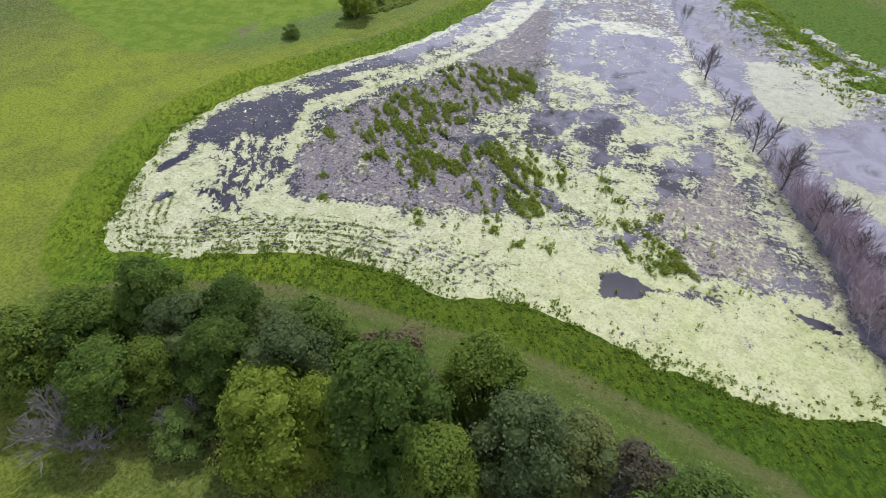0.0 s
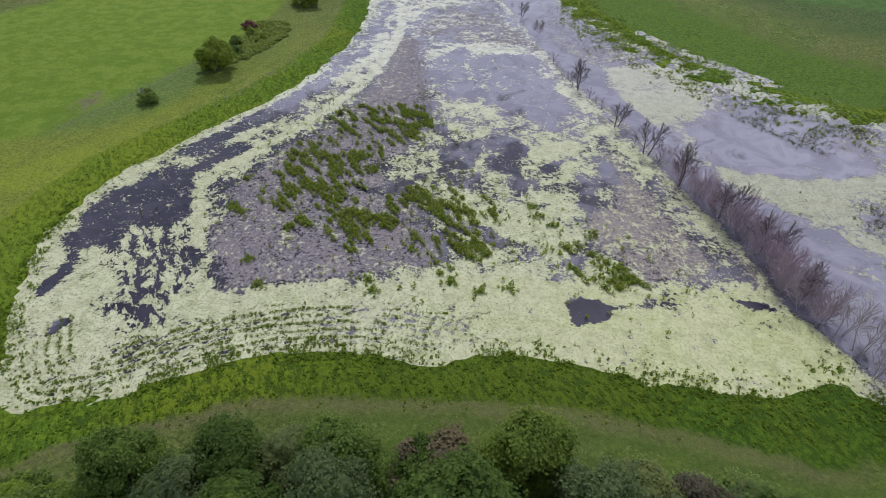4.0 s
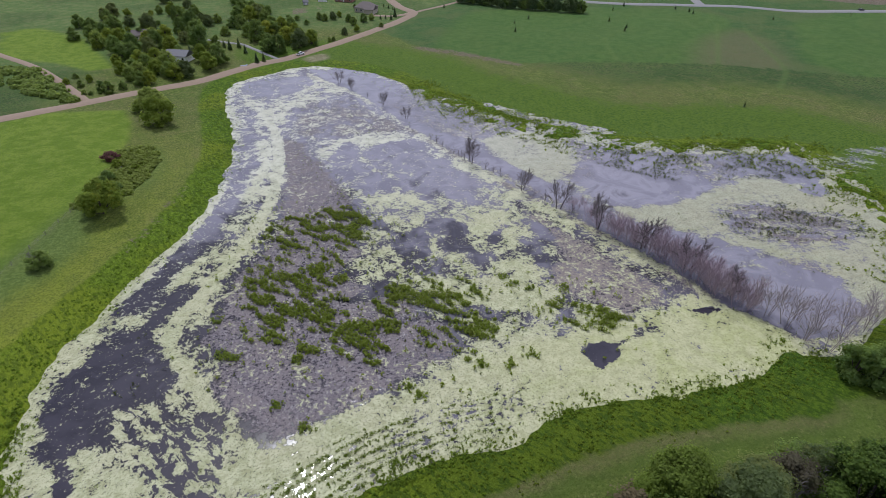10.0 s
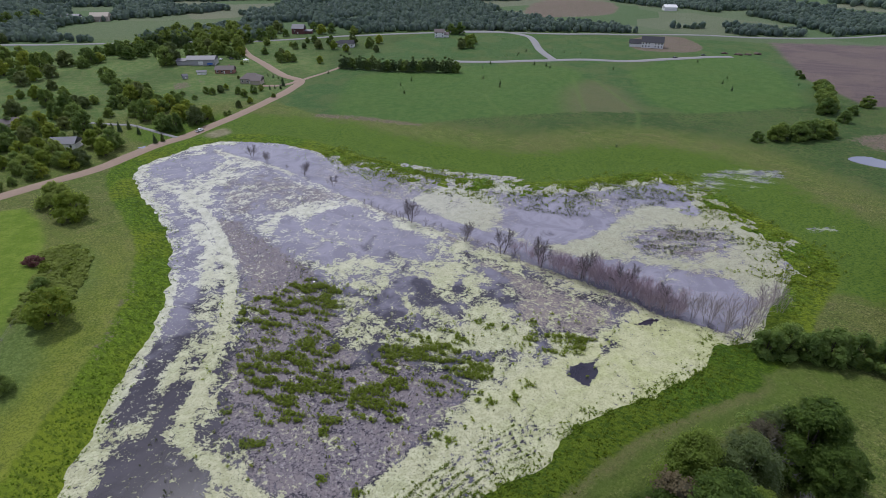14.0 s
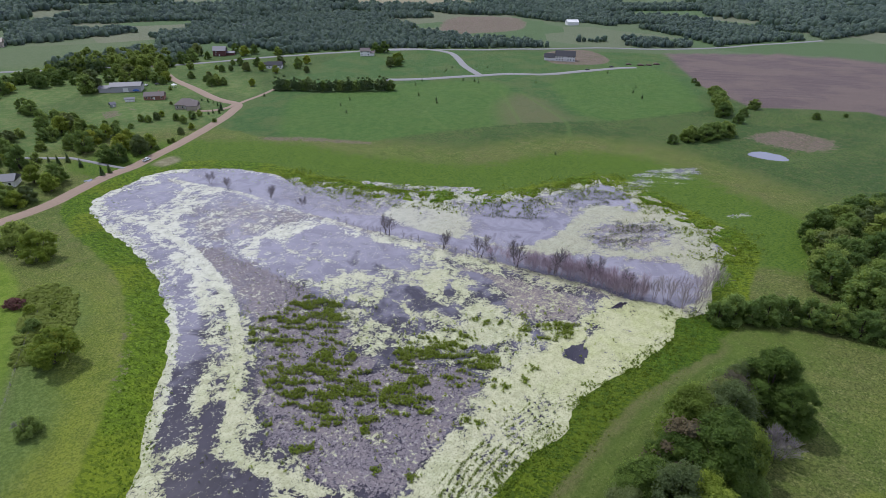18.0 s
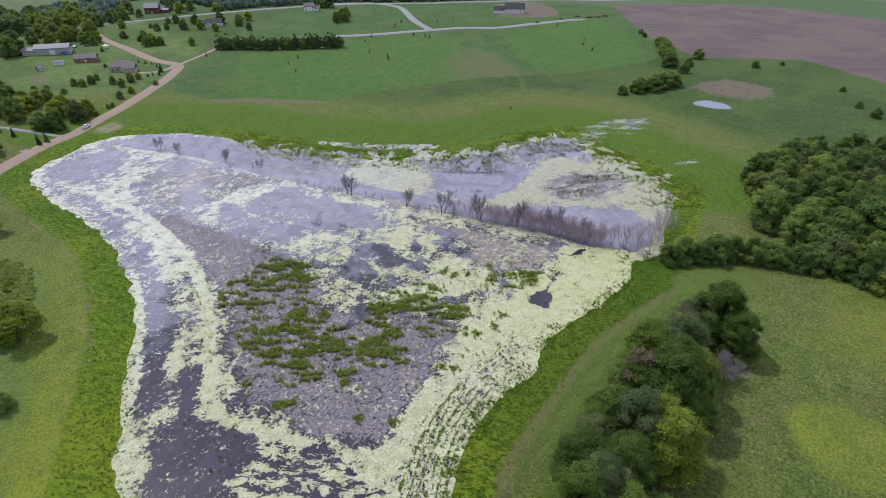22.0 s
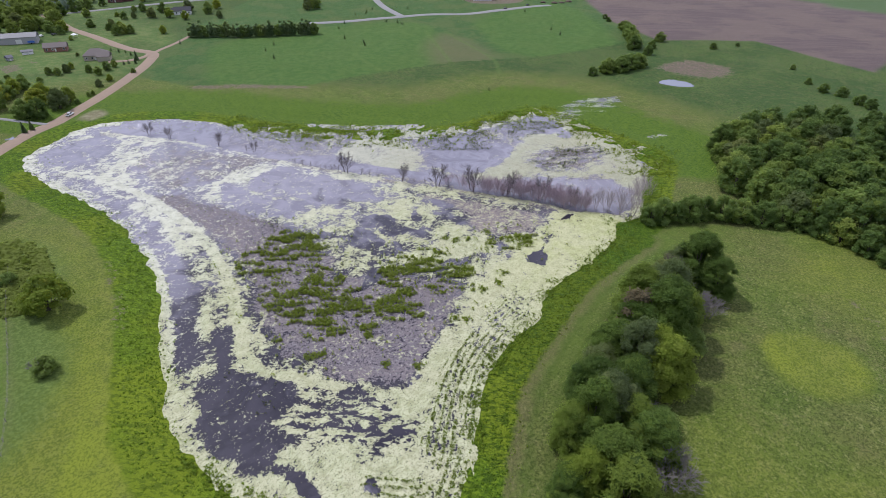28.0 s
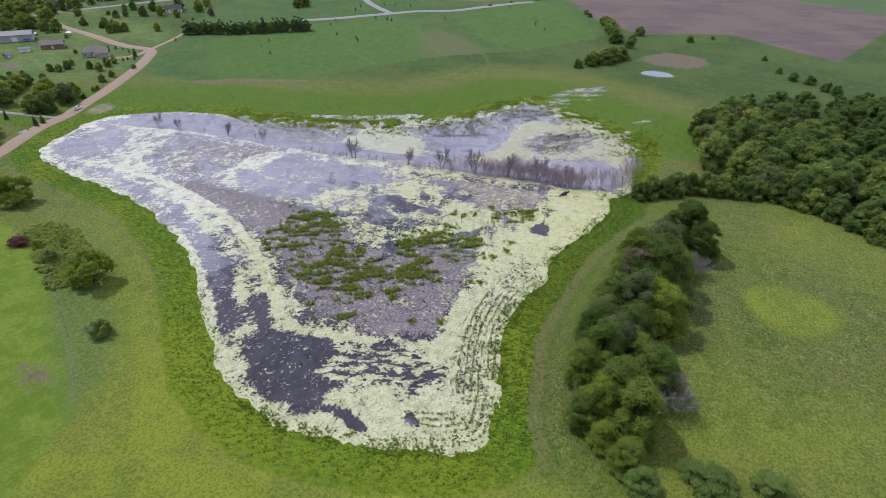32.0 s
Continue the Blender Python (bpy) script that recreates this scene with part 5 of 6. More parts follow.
for n, (x, y, s) in enumerate([(17, 359, 0.45), (21, 354, 0.45), (27, 357, 0.5), (32, 364, 0.4), (38, 348, 0.45), (41, 339, 0.5), (49, 346, 0.5), (55, 350, 0.4), (33, 315, 0.42), (42, 322, 0.4), (25, 302, 0.25), (22, 301, 0.25),
                               (13, 292, 0.25), (57, 446, 0.3), (46, 397, 0.25), (62, 483, 0.8), (57, 471, 0.6), (86, 490, 0.6), (93, 469, 0.45), (119, 520, 0.4), (129, 506, 0.5), (124, 430, 0.6), (92, 447, 0.7), (98, 448, 0.75),
                               (103, 445, 0.6), (97, 534, 0.7), (142, 497, 0.8), (155, 488, 0.8), (147, 530, 0.7), (140, 534, 0.5), (19, 506, 0.9), (30, 528, 1.0), (39, 521, 1.0), (46, 511, 1.0), (49, 498, 0.9), (53, 484, 0.8),
                               (99, 571, 1.1), (112, 583, 1.2), (127, 620, 1.2), (171, 585, 1.0), (184, 590, 0.9), (205, 570, 0.8), (83, 560, 1.0), (299, 452, 0.9), (189, 455, 0.6), (162, 470, 0.7)]):
    put(WOODS[(0, 4, 5, 6, 1, 4)[n % 6]], x, y, s, n * 1.7, group="trees round the farm yards")
for n in range(11):
    put(PINES[n % 2], -22 + 4.6 * n + PICK.uniform(-1, 1), 556 + 8 * math.sin(n * 0.5) + PICK.uniform(-2, 2), PICK.uniform(0.9, 1.2), n, "tall slender poplar in a row behind the pasture", "poplars behind the pasture", tall=1.25)
# the hedge that runs up to the ploughed field
for n, (x, y, s) in enumerate([(476, 200, 0.45), (466, 190, 0.4), (441, 159, 0.8), (430, 150, 0.9), (416, 141, 1.05), (400, 130, 1.0), (385, 122, 1.0), (321, 100, 0.85), (329, 95, 0.9), (314, 106, 0.85), (337, 92, 0.8),
                               (345, 98, 0.75), (297, 109, 0.6), (377, 105, 0.7), (399, 112, 0.6), (425, 117, 0.75), (428, 72, 0.5), (378, -12, 0.4), (365, -24, 0.55), (363, -35, 0.6), (350, -47, 0.6), (345, -54, 0.6), (409, 6, 0.35), (450, 60, 0.3), (225, -8, 0.6), (308, 104, 0.9), (318, 97, 0.9), (326, 101, 0.95), (334, 98, 0.9), (341, 94, 0.8), (392, 124, 0.9), (408, 134, 0.95), (423, 146, 0.9), (436, 154, 0.8), (448, 166, 0.6), (352, 102, 0.6)]):
    put(WOODS[n % 4], x, y, s * 1.1, n * 1.9, group="trees of the field hedge", tall=0.85, sink=0.4)
# pine row below the paved road
for n in range(34):
    u = n / 33
    x, y = 135 + 84 * u + PICK.uniform(-1, 1), 401 - 56 * u - 10 * math.sin(u * 3.1) * 0.4 + PICK.uniform(-2, 2)
    if n % 6 == 4:
        continue
    put(PINES[n % 2] if n % 5 != 3 else WOODS[4], x, y, PICK.uniform(0.85, 1.15) if n % 5 != 3 else 0.8, n, group="pines below the paved road")
for n, (x, y) in enumerate([(-22, 262), (-18, 264), (-40, 290), (-62, 282), (-72, 330), (-30, 282), (70, 352), (74, 360), (-44, 295), (-35, 294)]):
    put(SPRUCE, x, y, PICK.uniform(0.4, 0.7), n, group="spruces by the road")
for n, (x, y) in enumerate([(118, 385), (173, 334), (158, 322), (151, 299), (228, 311), (230, 288), (224, 279), (248, 345), (263, 356), (297, 335), (303, 325), (302, 318), (352, 291), (217, 141), (268, 421),
                            (348, 467), (295, 379), (306, 376), (312, 382), (327, 391), (359, 370), (446, 279), (416, 223), (398, 213), (386, 195), (443, 178), (340, 372), (352, 380), (372, 360), (420, 290), (70, 399), (73, 392), (76, 387), (76, 376), (66, 354), (70, 352), (62, 352)]):
    put(CEDAR, x, y, PICK.uniform(0.8, 1.3), n, group="young conifers in the field")

# dead trees and bare willows on the drowned dyke
for n, (x, y, s) in enumerate([(24, 218, 0.75), (30, 206, 0.7), (43, 179, 0.8), (52, 159, 0.6), (70, 107, 1.15), (82, 82, 0.95), (90, 67, 1.1), (98, 53, 1.25), (106, 40, 1.2), (113, 27, 1.15), (118, 14, 1.0)]):
    put(SNAGS[n % 3], x, y, s, n * 2.0, group="dead trees on the dyke", z=0)
for n, (x, y) in enumerate([(58, 132), (60, 128), (62, 124), (64, 119), (65, 117), (66, 114), (67, 112), (68, 110), (63, 121), (74, 101), (37, 192), (87, 72), (76, 97), (78, 94), (85, 77), (50, 163), (93, 63)]):
    put(SAPLING, x, y, PICK.uniform(0.7, 1.25), n * 1.2, group="dead saplings on the dyke", z=0)
line = spline([(94, 66), (96, 59), (99.5, 50), (104, 42.5), (108, 35), (111, 28), (113.5, 20), (115, 14), (119, 8)], False, 8)
for n, p in enumerate(line):
    if n < 12 and n % 3:
        continue
    for k in range(1 if n % 5 else 2):
        put(THICKET[(n + k) % 3], p[0] + PICK.uniform(-1.0, 3.0), p[1] + PICK.uniform(-1.5, 1.5), PICK.uniform(0.6, 1.25) * (0.6 + 0.4 * min(1, n / 30)), n * 1.3, group="bare willows on the dyke", z=0)
# thinner leafless trees at the east end of the dyke
for n, (x, y, s) in enumerate([(122, 5, 1.0), (124, 0.5, 1.1), (125, -4.5, 1.0), (127, -9, 0.9), (131, -2, 1.0), (134.5, -6, 1.1), (139, -2, 0.9), (142, -5, 1.05), (147, -2, 1.0), (153, -1, 0.9), (128, 2, 0.8), (150, -6, 0.8), (121, 9, 0.9)]):
    put(BARE_TREES[n % 2], x, y, s, n * 1.9, group="bare trees at the end of the dyke", z=0)



# ---- small plants ----
def tufts(name, spots, sizes, material, blades, label, category, lean=0.5, wide=0.22, high=0.8):
    """Clumps of upright blades, all in one mesh."""
    rng = np.random.RandomState(len(spots))
    count = len(spots)
    z = np.maximum(height(spots), 0.0) - 0.03
    base = np.repeat(np.column_stack([spots, z]), blades, 0)
    s = np.repeat(sizes, blades)[:, None]
    n = count * blades
    ang = rng.uniform(0, math.tau, n)
    up = rng.uniform(0.15, 1.0, n)
    flat = np.sqrt(1 - up * up) * 0.9
    out = np.stack([np.cos(ang) * flat, np.sin(ang) * flat, up], 1)
    p = base + out * s * np.array([0.62, 0.62, high]) * rng.uniform(0.75, 1.1, n)[:, None]
    nrm = out * 0.7 + rng.normal(size=(n, 3)) * 0.3 + np.array([0, 0, 0.55])
    nrm /= np.linalg.norm(nrm, axis=1)[:, None]
    a = np.cross(nrm, np.stack([-np.sin(ang), np.cos(ang), np.zeros(n)], 1))
    a /= np.linalg.norm(a, axis=1)[:, None] + 1e-6
    b = np.cross(nrm, a)
    long, w = s * 0.55 * lean * 2, s * wide * 1.2
    ob = new(name, quads(name, np.stack([p - a * long * 0.5, p - b * w, p + a * long * 0.6, p + b * w], 1), material))
    return tagged(ob, label, category, kind="stuff")


def scatter(count, low, high):
    return PICK.uniform(low, high, (count, 2))


def rotated(p, degrees, sx, sy):
    c, s = np.cos(np.radians(degrees)), np.sin(np.radians(degrees))
    return (p[:, 0] * c + p[:, 1] * s) / sx, (-p[:, 0] * s + p[:, 1] * c) / sy


q = scatter(60000, (-30, -5), (100, 100))
inside = np.max([step(2.0, -4.0, signed(q, poly)) for poly in SEDGES], 0)
u, v = rotated(q, -42, 2.4, 0.66)
clump = lumps(u, v, 1.45, 1) * 0.62 + lumps(q[:, 0], q[:, 1], 8.0, 2) * 0.38 + 0.10 * inside
edge = np.quantile(clump[inside > 0.3], 0.61)
stray = (PICK.uniform(0, 1, len(q)) < 0.012) & (step(14, 4, np.min([signed(q, poly) for poly in SEDGES], 0)) > 0.2)
keep = q[(clump > edge) & (inside > 0.02) | stray]
keep = keep[np.random.RandomState(3).permutation(len(keep))[:15000]]
tufts("sedge", keep, PICK.uniform(0.48, 0.92, len(keep)), SEDGE_LEAF, 8, "bright green sedge tussocks standing in the drowned field", "sedge", high=1.5)
lone = np.array([(0.3, 0.5), (6.4, -6.2), (-13, 18), (-10, 16), (-15, 30), (28, 0), (46, 3), (62, 30), (66, 28), (60, 34), (75, 26), (30, -3), (52, 2), (58, 4), (4, 12)])
near_lone = np.repeat(lone, 16, 0) + PICK.normal(size=(len(lone) * 16, 2)) * 0.75
tufts("sedge_clump", near_lone, PICK.uniform(0.45, 0.9, len(near_lone)), SEDGE_LEAF, 9, "scattered lone sedge clumps on the mud", "sedge", high=1.3)

# dark stubble and sparse shoots in the shallows
q = scatter(40000, (-40, -40), (205, 240))
d = signed(q, SHORE)
stub = step(2, -4, signed(q, STUBBLE))
u, v = rotated(q, -22, 6, 1.0)
rows = lumps(u, v, 1.4, 1)
line_north = spline([(38, 30), (30, 62), (20, 92), (12, 116), (2, 146)], False)
cent = 0.9 * step(11, 2, line_distance(q, line_north, False)) + 0.8 * step(5, 1, line_distance(q, DYKE, False)) * (q[:, 1] < 110) + step(12, 0, signed(q, SEDGES[0])) + 0.6 * step(10, 0, signed(q, SEDGES[2])) + 0.35 * (lumps(q[:, 0], q[:, 1], 14, 2) > 0.60) + 0.9 * step(3, -3, signed(q, MUD_NORTH)) * (lumps(q[:, 0], q[:, 1], 9, 2) > 0.48) + 0.8 * step(2, -3, signed(q, MUD)) * step(70, 95, q[:, 1])
shallow = signed(q, spline([(96, 128), (128, 112), (160, 96), (190, 88), (196, 70), (170, 74), (140, 78), (112, 104)])) < 0
pick = (d < -2) & ((stub > 0.4) & (rows > 0.5) | (PICK.uniform(0, 1, len(q)) < 0.18 * cent) | shallow & (lumps(q[:, 0], q[:, 1], 7, 2) > 0.55))
dense = scatter(15000, (92, 28), (200, 130))
row_u, row_v = rotated(dense, -22, 6, 1.0)
in_rows = (signed(dense, STUBBLE) < 2) & (lumps(row_u, row_v, 1.4, 1) > 0.46) & (lumps(dense[:, 0], dense[:, 1], 12, 2) > 0.38)
in_shallows = (signed(dense, spline([(96, 128), (128, 112), (160, 96), (190, 88), (196, 70), (170, 74), (140, 78), (112, 104)])) < 0) & (lumps(dense[:, 0] + 9, dense[:, 1], 8, 2) > 0.56)
keep = np.concatenate([q[pick], dense[in_rows | in_shallows]])
tufts("stubble", keep, PICK.uniform(0.35, 0.8, len(keep)), STUB_LEAF, 5, "dark dead reed stubble in the shallows", "reed stubble", 0.4, 0.2, 1.3)
# plants in rows along the south shore
q = scatter(30000, (-32, -45), (60, 4))
d = signed(q, SHORE)
phase = np.mod(-d + 0.9 * lumps(q[:, 0], q[:, 1], 8, 2), 1.9)
gate = lumps(q[:, 0], q[:, 1], 6, 2)
pick = (d < -0.5) & (d > -13) & (phase < 0.75) & (gate > 0.34) & (PICK.uniform(0, 1, len(q)) < 0.95 * step(62, 20, q[:, 0]) * step(-34, -16, q[:, 0]))
keep = q[pick]
tufts("shore_shoots", keep, PICK.uniform(0.28, 0.66, len(keep)), SHOOT_LEAF, 6, "green shoots in rows along the flooded shore", "shoots", 0.3, 0.24)
# reed fringe on the shore
q = scatter(90000, (-75, -62), (225, 275))
d = signed(q, SHORE)
odds = np.where(d < 0, np.where(q[:, 1] + 0.75 * q[:, 0] > 190, 0.9 * step(-18, 0, d) * (lumps(q[:, 0], q[:, 1], 7, 2) > 0.50), 0.55 * step(-5.5, 0, d) * (0.4 + lumps(q[:, 0] + 5, q[:, 1], 4, 2))), 1.0 * step(13, 5, d)) * (0.5 + lumps(q[:, 0], q[:, 1], 5, 2))
far = step(150, 260, q[:, 1])
pick = (d > -16) & (d < 15) & (PICK.uniform(0, 1, len(q)) < odds * (0.95 - 0.75 * far * (q[:, 0] < 60))) & ((q[:, 1] + 0.75 * q[:, 0] < 190) | (d < 9))
keep = q[pick]
size = PICK.uniform(0.30, 0.60, len(keep))
south = (keep[:, 0] > PICK.uniform(5, 45, len(keep))) & (keep[:, 1] < 10)
tufts("rank_reeds", keep[south], size[south], RANK_LEAF, 5, "dark green rank reeds along the south shore", "reeds", 0.6, 0.26)
keep, size = keep[~south], size[~south]
tufts("reed_fringe", keep, size, REED_LEAF, 5, "tall bright green reeds along the shore", "reeds", 0.6, 0.26)
# dark tussocks along the south shore, standing out into the weed
q = scatter(34000, (-54, -46), (126, 12))
d = signed(q, SHORE)
keep = q[(d > -6) & (d < 2) & (PICK.uniform(0, 1, len(q)) < step(-6, 0.5, d) ** 1.5 * 1.2 * step(0.40, 0.62, lumps(q[:, 0] + 40, q[:, 1], 3.2, 2)))]
tufts("shore_tussock", keep, PICK.uniform(0.28, 0.62, len(keep)), FEN_LEAF, 6, "dark green tussocks at the water edge", "tussocks", 0.5, 0.26, 1.2)
# wet tussocky margin towards the east meadow
q = scatter(60000, (60, -5), (262, 215))
d = signed(q, SHORE)
east = (q[:, 0] + 0.75 * q[:, 1] > 172)
keep = q[east & (d > -24) & (d < 22) & (PICK.uniform(0, 1, len(q)) < np.where(d < 0, 0.45 * step(-24, -9, d) + 0.55 * step(-9, -1, d), 0.8 * step(22, 4, d)) * step(0.42, 0.60, 0.5 * lumps(q[:, 0] * 0.7 + q[:, 1] * 0.7, (q[:, 1] - q[:, 0]) * 0.4, 6.0, 2) + 0.5 * lumps(q[:, 0], q[:, 1], 3.0, 2)))]
tufts("fen_tussock", keep, PICK.uniform(0.45, 1.05, len(keep)), FEN_LEAF, 5, "green sedge tussocks in the wet meadow margin", "tussocks", 0.5, 0.28, 1.0)
# brush patch on the west bank
q = scatter(6500, (-76, 82), (-46, 142))
keep = q[(signed(q, BRUSH) < 10 * (lumps(q[:, 0], q[:, 1], 7, 3) - 0.45)) & (PICK.uniform(0, 1, len(q)) < 0.25 + 0.9 * lumps(q[:, 0], q[:, 1] + 30, 3, 2))]
lane = scatter(9000, (-165, 195), (-95, 262))
lane = lane[(signed(lane, SCRUB_WEST) < 8 * (lumps(lane[:, 0], lane[:, 1], 7, 2) - 0.5)) & (lumps(lane[:, 0], lane[:, 1] + 20, 5, 2) > 0.47)]
tufts("scrub", lane, PICK.uniform(0.7, 1.7, len(lane)), SHRUB_LEAF, 9, "green scrub along the gravel lane", "scrub", 0.8, 0.34, 1.2)
tufts("bramble", keep, PICK.uniform(0.6, 1.3, len(keep)) * (0.6 + lumps(keep[:, 0], keep[:, 1], 6, 2)), BRAMBLE_LEAF, 10, "low bramble patch on the west bank", "bramble", 0.9, 0.36)


# ---- far woods ----
def far_woods():
    rng = np.random.RandomState(21)
    spots = []
    for lo, hi, gap in ((430, 1000, 7.8), (1000, 1600, 11.5), (1600, 2800, 19.0)):
        gx, gy = np.meshgrid(np.arange(-500, 2300, gap), np.arange(-300, 2500, gap))
        p = np.stack([gx.ravel(), gy.ravel()], 1) + rng.uniform(-0.4, 0.4, (gx.size, 2)) * gap
        r = np.hypot(p[:, 0] - 60, p[:, 1] - 60)
        p, r = p[(r > lo) & (r < hi)], r[(r > lo) & (r < hi)]
        ang = np.degrees(np.arctan2(p[:, 1], p[:, 0]))
        barnyard = np.hypot(p[:, 0] - 155, p[:, 1] - 600)
        wood = lumps(p[:, 0] + 400, p[:, 1], 240, 3) + 0.02 * (r > 1000) + 0.05 * (r > 1600)
        ok = (wood > 0.455) & (ang > -12) & (ang < 118)
        road = line_distance(p, HIGHWAY, False)
        belt = (road > 14) & (road < 70) & (lumps(p[:, 0], p[:, 1], 60, 2) > 0.50) & (p[:, 0] > 180)
        above = signed(p, np.array([*HIGHWAY, (3000, 0), (3000, 3000), (-600, 3000)])) < 0
        ok &= lumps(p[:, 0], p[:, 1] + 500, 100, 2) > 0.33
        ok = (ok | belt) & above & (road > 14) & (barnyard > 55) & (np.hypot(p[:, 0] - 753, p[:, 1] - 590) > 45)
        for poly, gapm in ((HAYFIELD, 6), (CLEARED, 6), (PALE_FIELD, 10), (PLOWED, 12), (HOUSE_DIRT, 10)):
            ok &= signed(p, poly) > gapm
        p = p[ok]
        if gap < 12:
            p = np.concatenate([p + rng.uniform(-0.42, 0.42, p.shape) * gap for _ in range(3)])
        spots.append(np.column_stack([p, np.full(len(p), gap * (0.68 if gap < 12 else 1.0))]))
    spots = np.concatenate(spots)
    z = height(spots[:, :2])
    n = len(spots)
    rad = spots[:, 2] * rng.uniform(0.36, 0.80, n)
    high = np.clip(rad * 2.1, 6, 15) * rng.uniform(0.7, 1.25, n)
    ring, levels = 7, ((0.80, 0.10), (1.0, 0.45), (0.80, 0.78), (0.40, 0.97))
    layers = []
    for w, h in levels:
        a = np.arange(ring)[None] * math.tau / ring + rng.uniform(0, 1, n)[:, None]
        rr = (rad * w)[:, None] * rng.uniform(0.72, 1.2, (n, ring))
        hh = z[:, None] + high[:, None] * (h + rng.uniform(-0.07, 0.07, (n, ring)))
        layers.append(np.stack([spots[:, :1] + np.cos(a) * rr, spots[:, 1:2] + np.sin(a) * rr, hh], -1))
    co = np.stack(layers, 1).reshape(-1, 3)
    per = ring * len(levels)
    first = (np.arange(n) * per)[:, None]
    faces = []
    for k in range(len(levels) - 1):
        for s in range(ring):
            faces.append(np.concatenate([first + k * ring + s, first + k * ring + (s + 1) % ring, first + (k + 1) * ring + (s + 1) % ring, first + (k + 1) * ring + s], 1))
    faces = np.concatenate(faces).astype(np.int32)
    o = first + (len(levels) - 1) * ring
    caps = np.concatenate([np.concatenate([o, o + 1, o + 2, o + 3], 1), np.concatenate([o, o + 3, o + 4, o + 5], 1), np.concatenate([o, o + 5, o + 6, o + 6], 1)[:, [0, 1, 2, 2]]])[: 2 * n].astype(np.int32)
    faces = np.concatenate([faces, caps])
    me = bpy.data.meshes.new("far_woods")
    me.vertices.add(len(co))
    me.vertices.foreach_set("co", co.astype(np.float32).ravel())
    me.loops.add(faces.size)
    me.loops.foreach_set("vertex_index", faces.ravel())
    me.polygons.add(len(faces))
    me.polygons.foreach_set("loop_start", np.arange(0, faces.size, 4, dtype=np.int32))
    me.materials.append(HAZED_LEAF)
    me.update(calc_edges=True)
    tagged(new("far_woods", me), "dark green haze-tinted woodland rolling to the horizon", "woodland", kind="stuff")


far_woods()


# ---- buildings ----
def slabs(*boxes):
    """Several boxes, each (x0, y0, z0, x1, y1, z1), with softened upper edges."""
    pieces = []
    for x0, y0, z0, x1, y1, z1 in boxes:
        v = [Vector(p) for p in ((x0, y0, z0), (x1, y0, z0), (x1, y1, z0), (x0, y1, z0), (x0, y0, z1), (x1, y0, z1), (x1, y1, z1), (x0, y1, z1))]
        pieces.append((v, [(0, 3, 2, 1), (4, 5, 6, 7), (0, 1, 5, 4), (1, 2, 6, 5), (2, 3, 7, 6), (3, 0, 4, 7)]))
    return joined(pieces)


def gable_walls(w, d, h, rise):
    x, y = w / 2, d / 2
    v = [(-x, -y, -0.6), (x, -y, -0.6), (x, y, -0.6), (-x, y, -0.6), (-x, -y, h), (x, -y, h), (x, y, h), (-x, y, h), (-x, 0, h + rise), (x, 0, h + rise)]
    return [Vector(p) for p in v], [(0, 1, 5, 4), (2, 3, 7, 6), (1, 2, 6, 9, 5), (3, 0, 4, 8, 7), (4, 5, 9, 8), (6, 7, 8, 9)]


def gable_roof(w, d, h, rise, over=0.5, thick=0.25, hip=0.0):
    """Two sloping roof slabs with eaves; hip draws in the ridge ends."""
    x, y = w / 2 + over, d / 2 + over
    low, top = h - over * rise / (d / 2), h + rise
    r = x - hip
    v, f = [], []
    for dz in (0.06, 0.06 + thick):
        v += [(-x, -y, low + dz), (x, -y, low + dz), (x, y, low + dz), (-x, y, low + dz), (-r, 0, top + dz), (r, 0, top + dz)]
    f = [(6, 7, 11, 10), (8, 9, 10, 11), (7, 8, 11), (9, 6, 10), (0, 4, 5, 1), (2, 5, 4, 3), (1, 5, 2), (3, 4, 0), (0, 1, 7, 6), (1, 2, 8, 7), (2, 3, 9, 8), (3, 0, 6, 9)]
    return [Vector(p) for p in v], f


GLASS = Nodes("dark_window_glass").set(Base_Color=(0.03, 0.035, 0.045), Roughness=0.08)
WHITE_TRIM = plain("white_trim", (0.72, 0.72, 0.70), 0.6, 0, 0.06)
WHITE_WALL = plain("white_siding", (0.82, 0.82, 0.81), 0.7, 0, 0.06)
TAN_WALL = plain("tan_siding", (0.42, 0.37, 0.30), 0.75, 0, 0.1)
GREY_WALL = plain("grey_siding", (0.36, 0.36, 0.37), 0.75, 0, 0.1)
RED_WALL = plain("red_barn_boards", (0.13, 0.055, 0.052), 0.8, 0, 0.2)
BRICK_WALL = plain("red_brick_wall", (0.26, 0.13, 0.10), 0.85, 0, 0.2)
PALE_ROOF = plain("pale_metal_roof", (0.15, 0.15, 0.175), 0.6, 0.0, 0.08)
BROWN_ROOF = plain("brown_grey_shingles", (0.165, 0.140, 0.135), 0.85, 0, 0.15)
DARK_ROOF = plain("dark_grey_shingles", (0.045, 0.046, 0.056), 0.85, 0, 0.15)
RED_ROOF = plain("faded_red_roof", (0.52, 0.22, 0.18), 0.7, 0, 0.1)
SOIL_HEAP = plain("brown_soil_heap", (0.10, 0.072, 0.058), 0.95, 0, 0.3, 1.0)


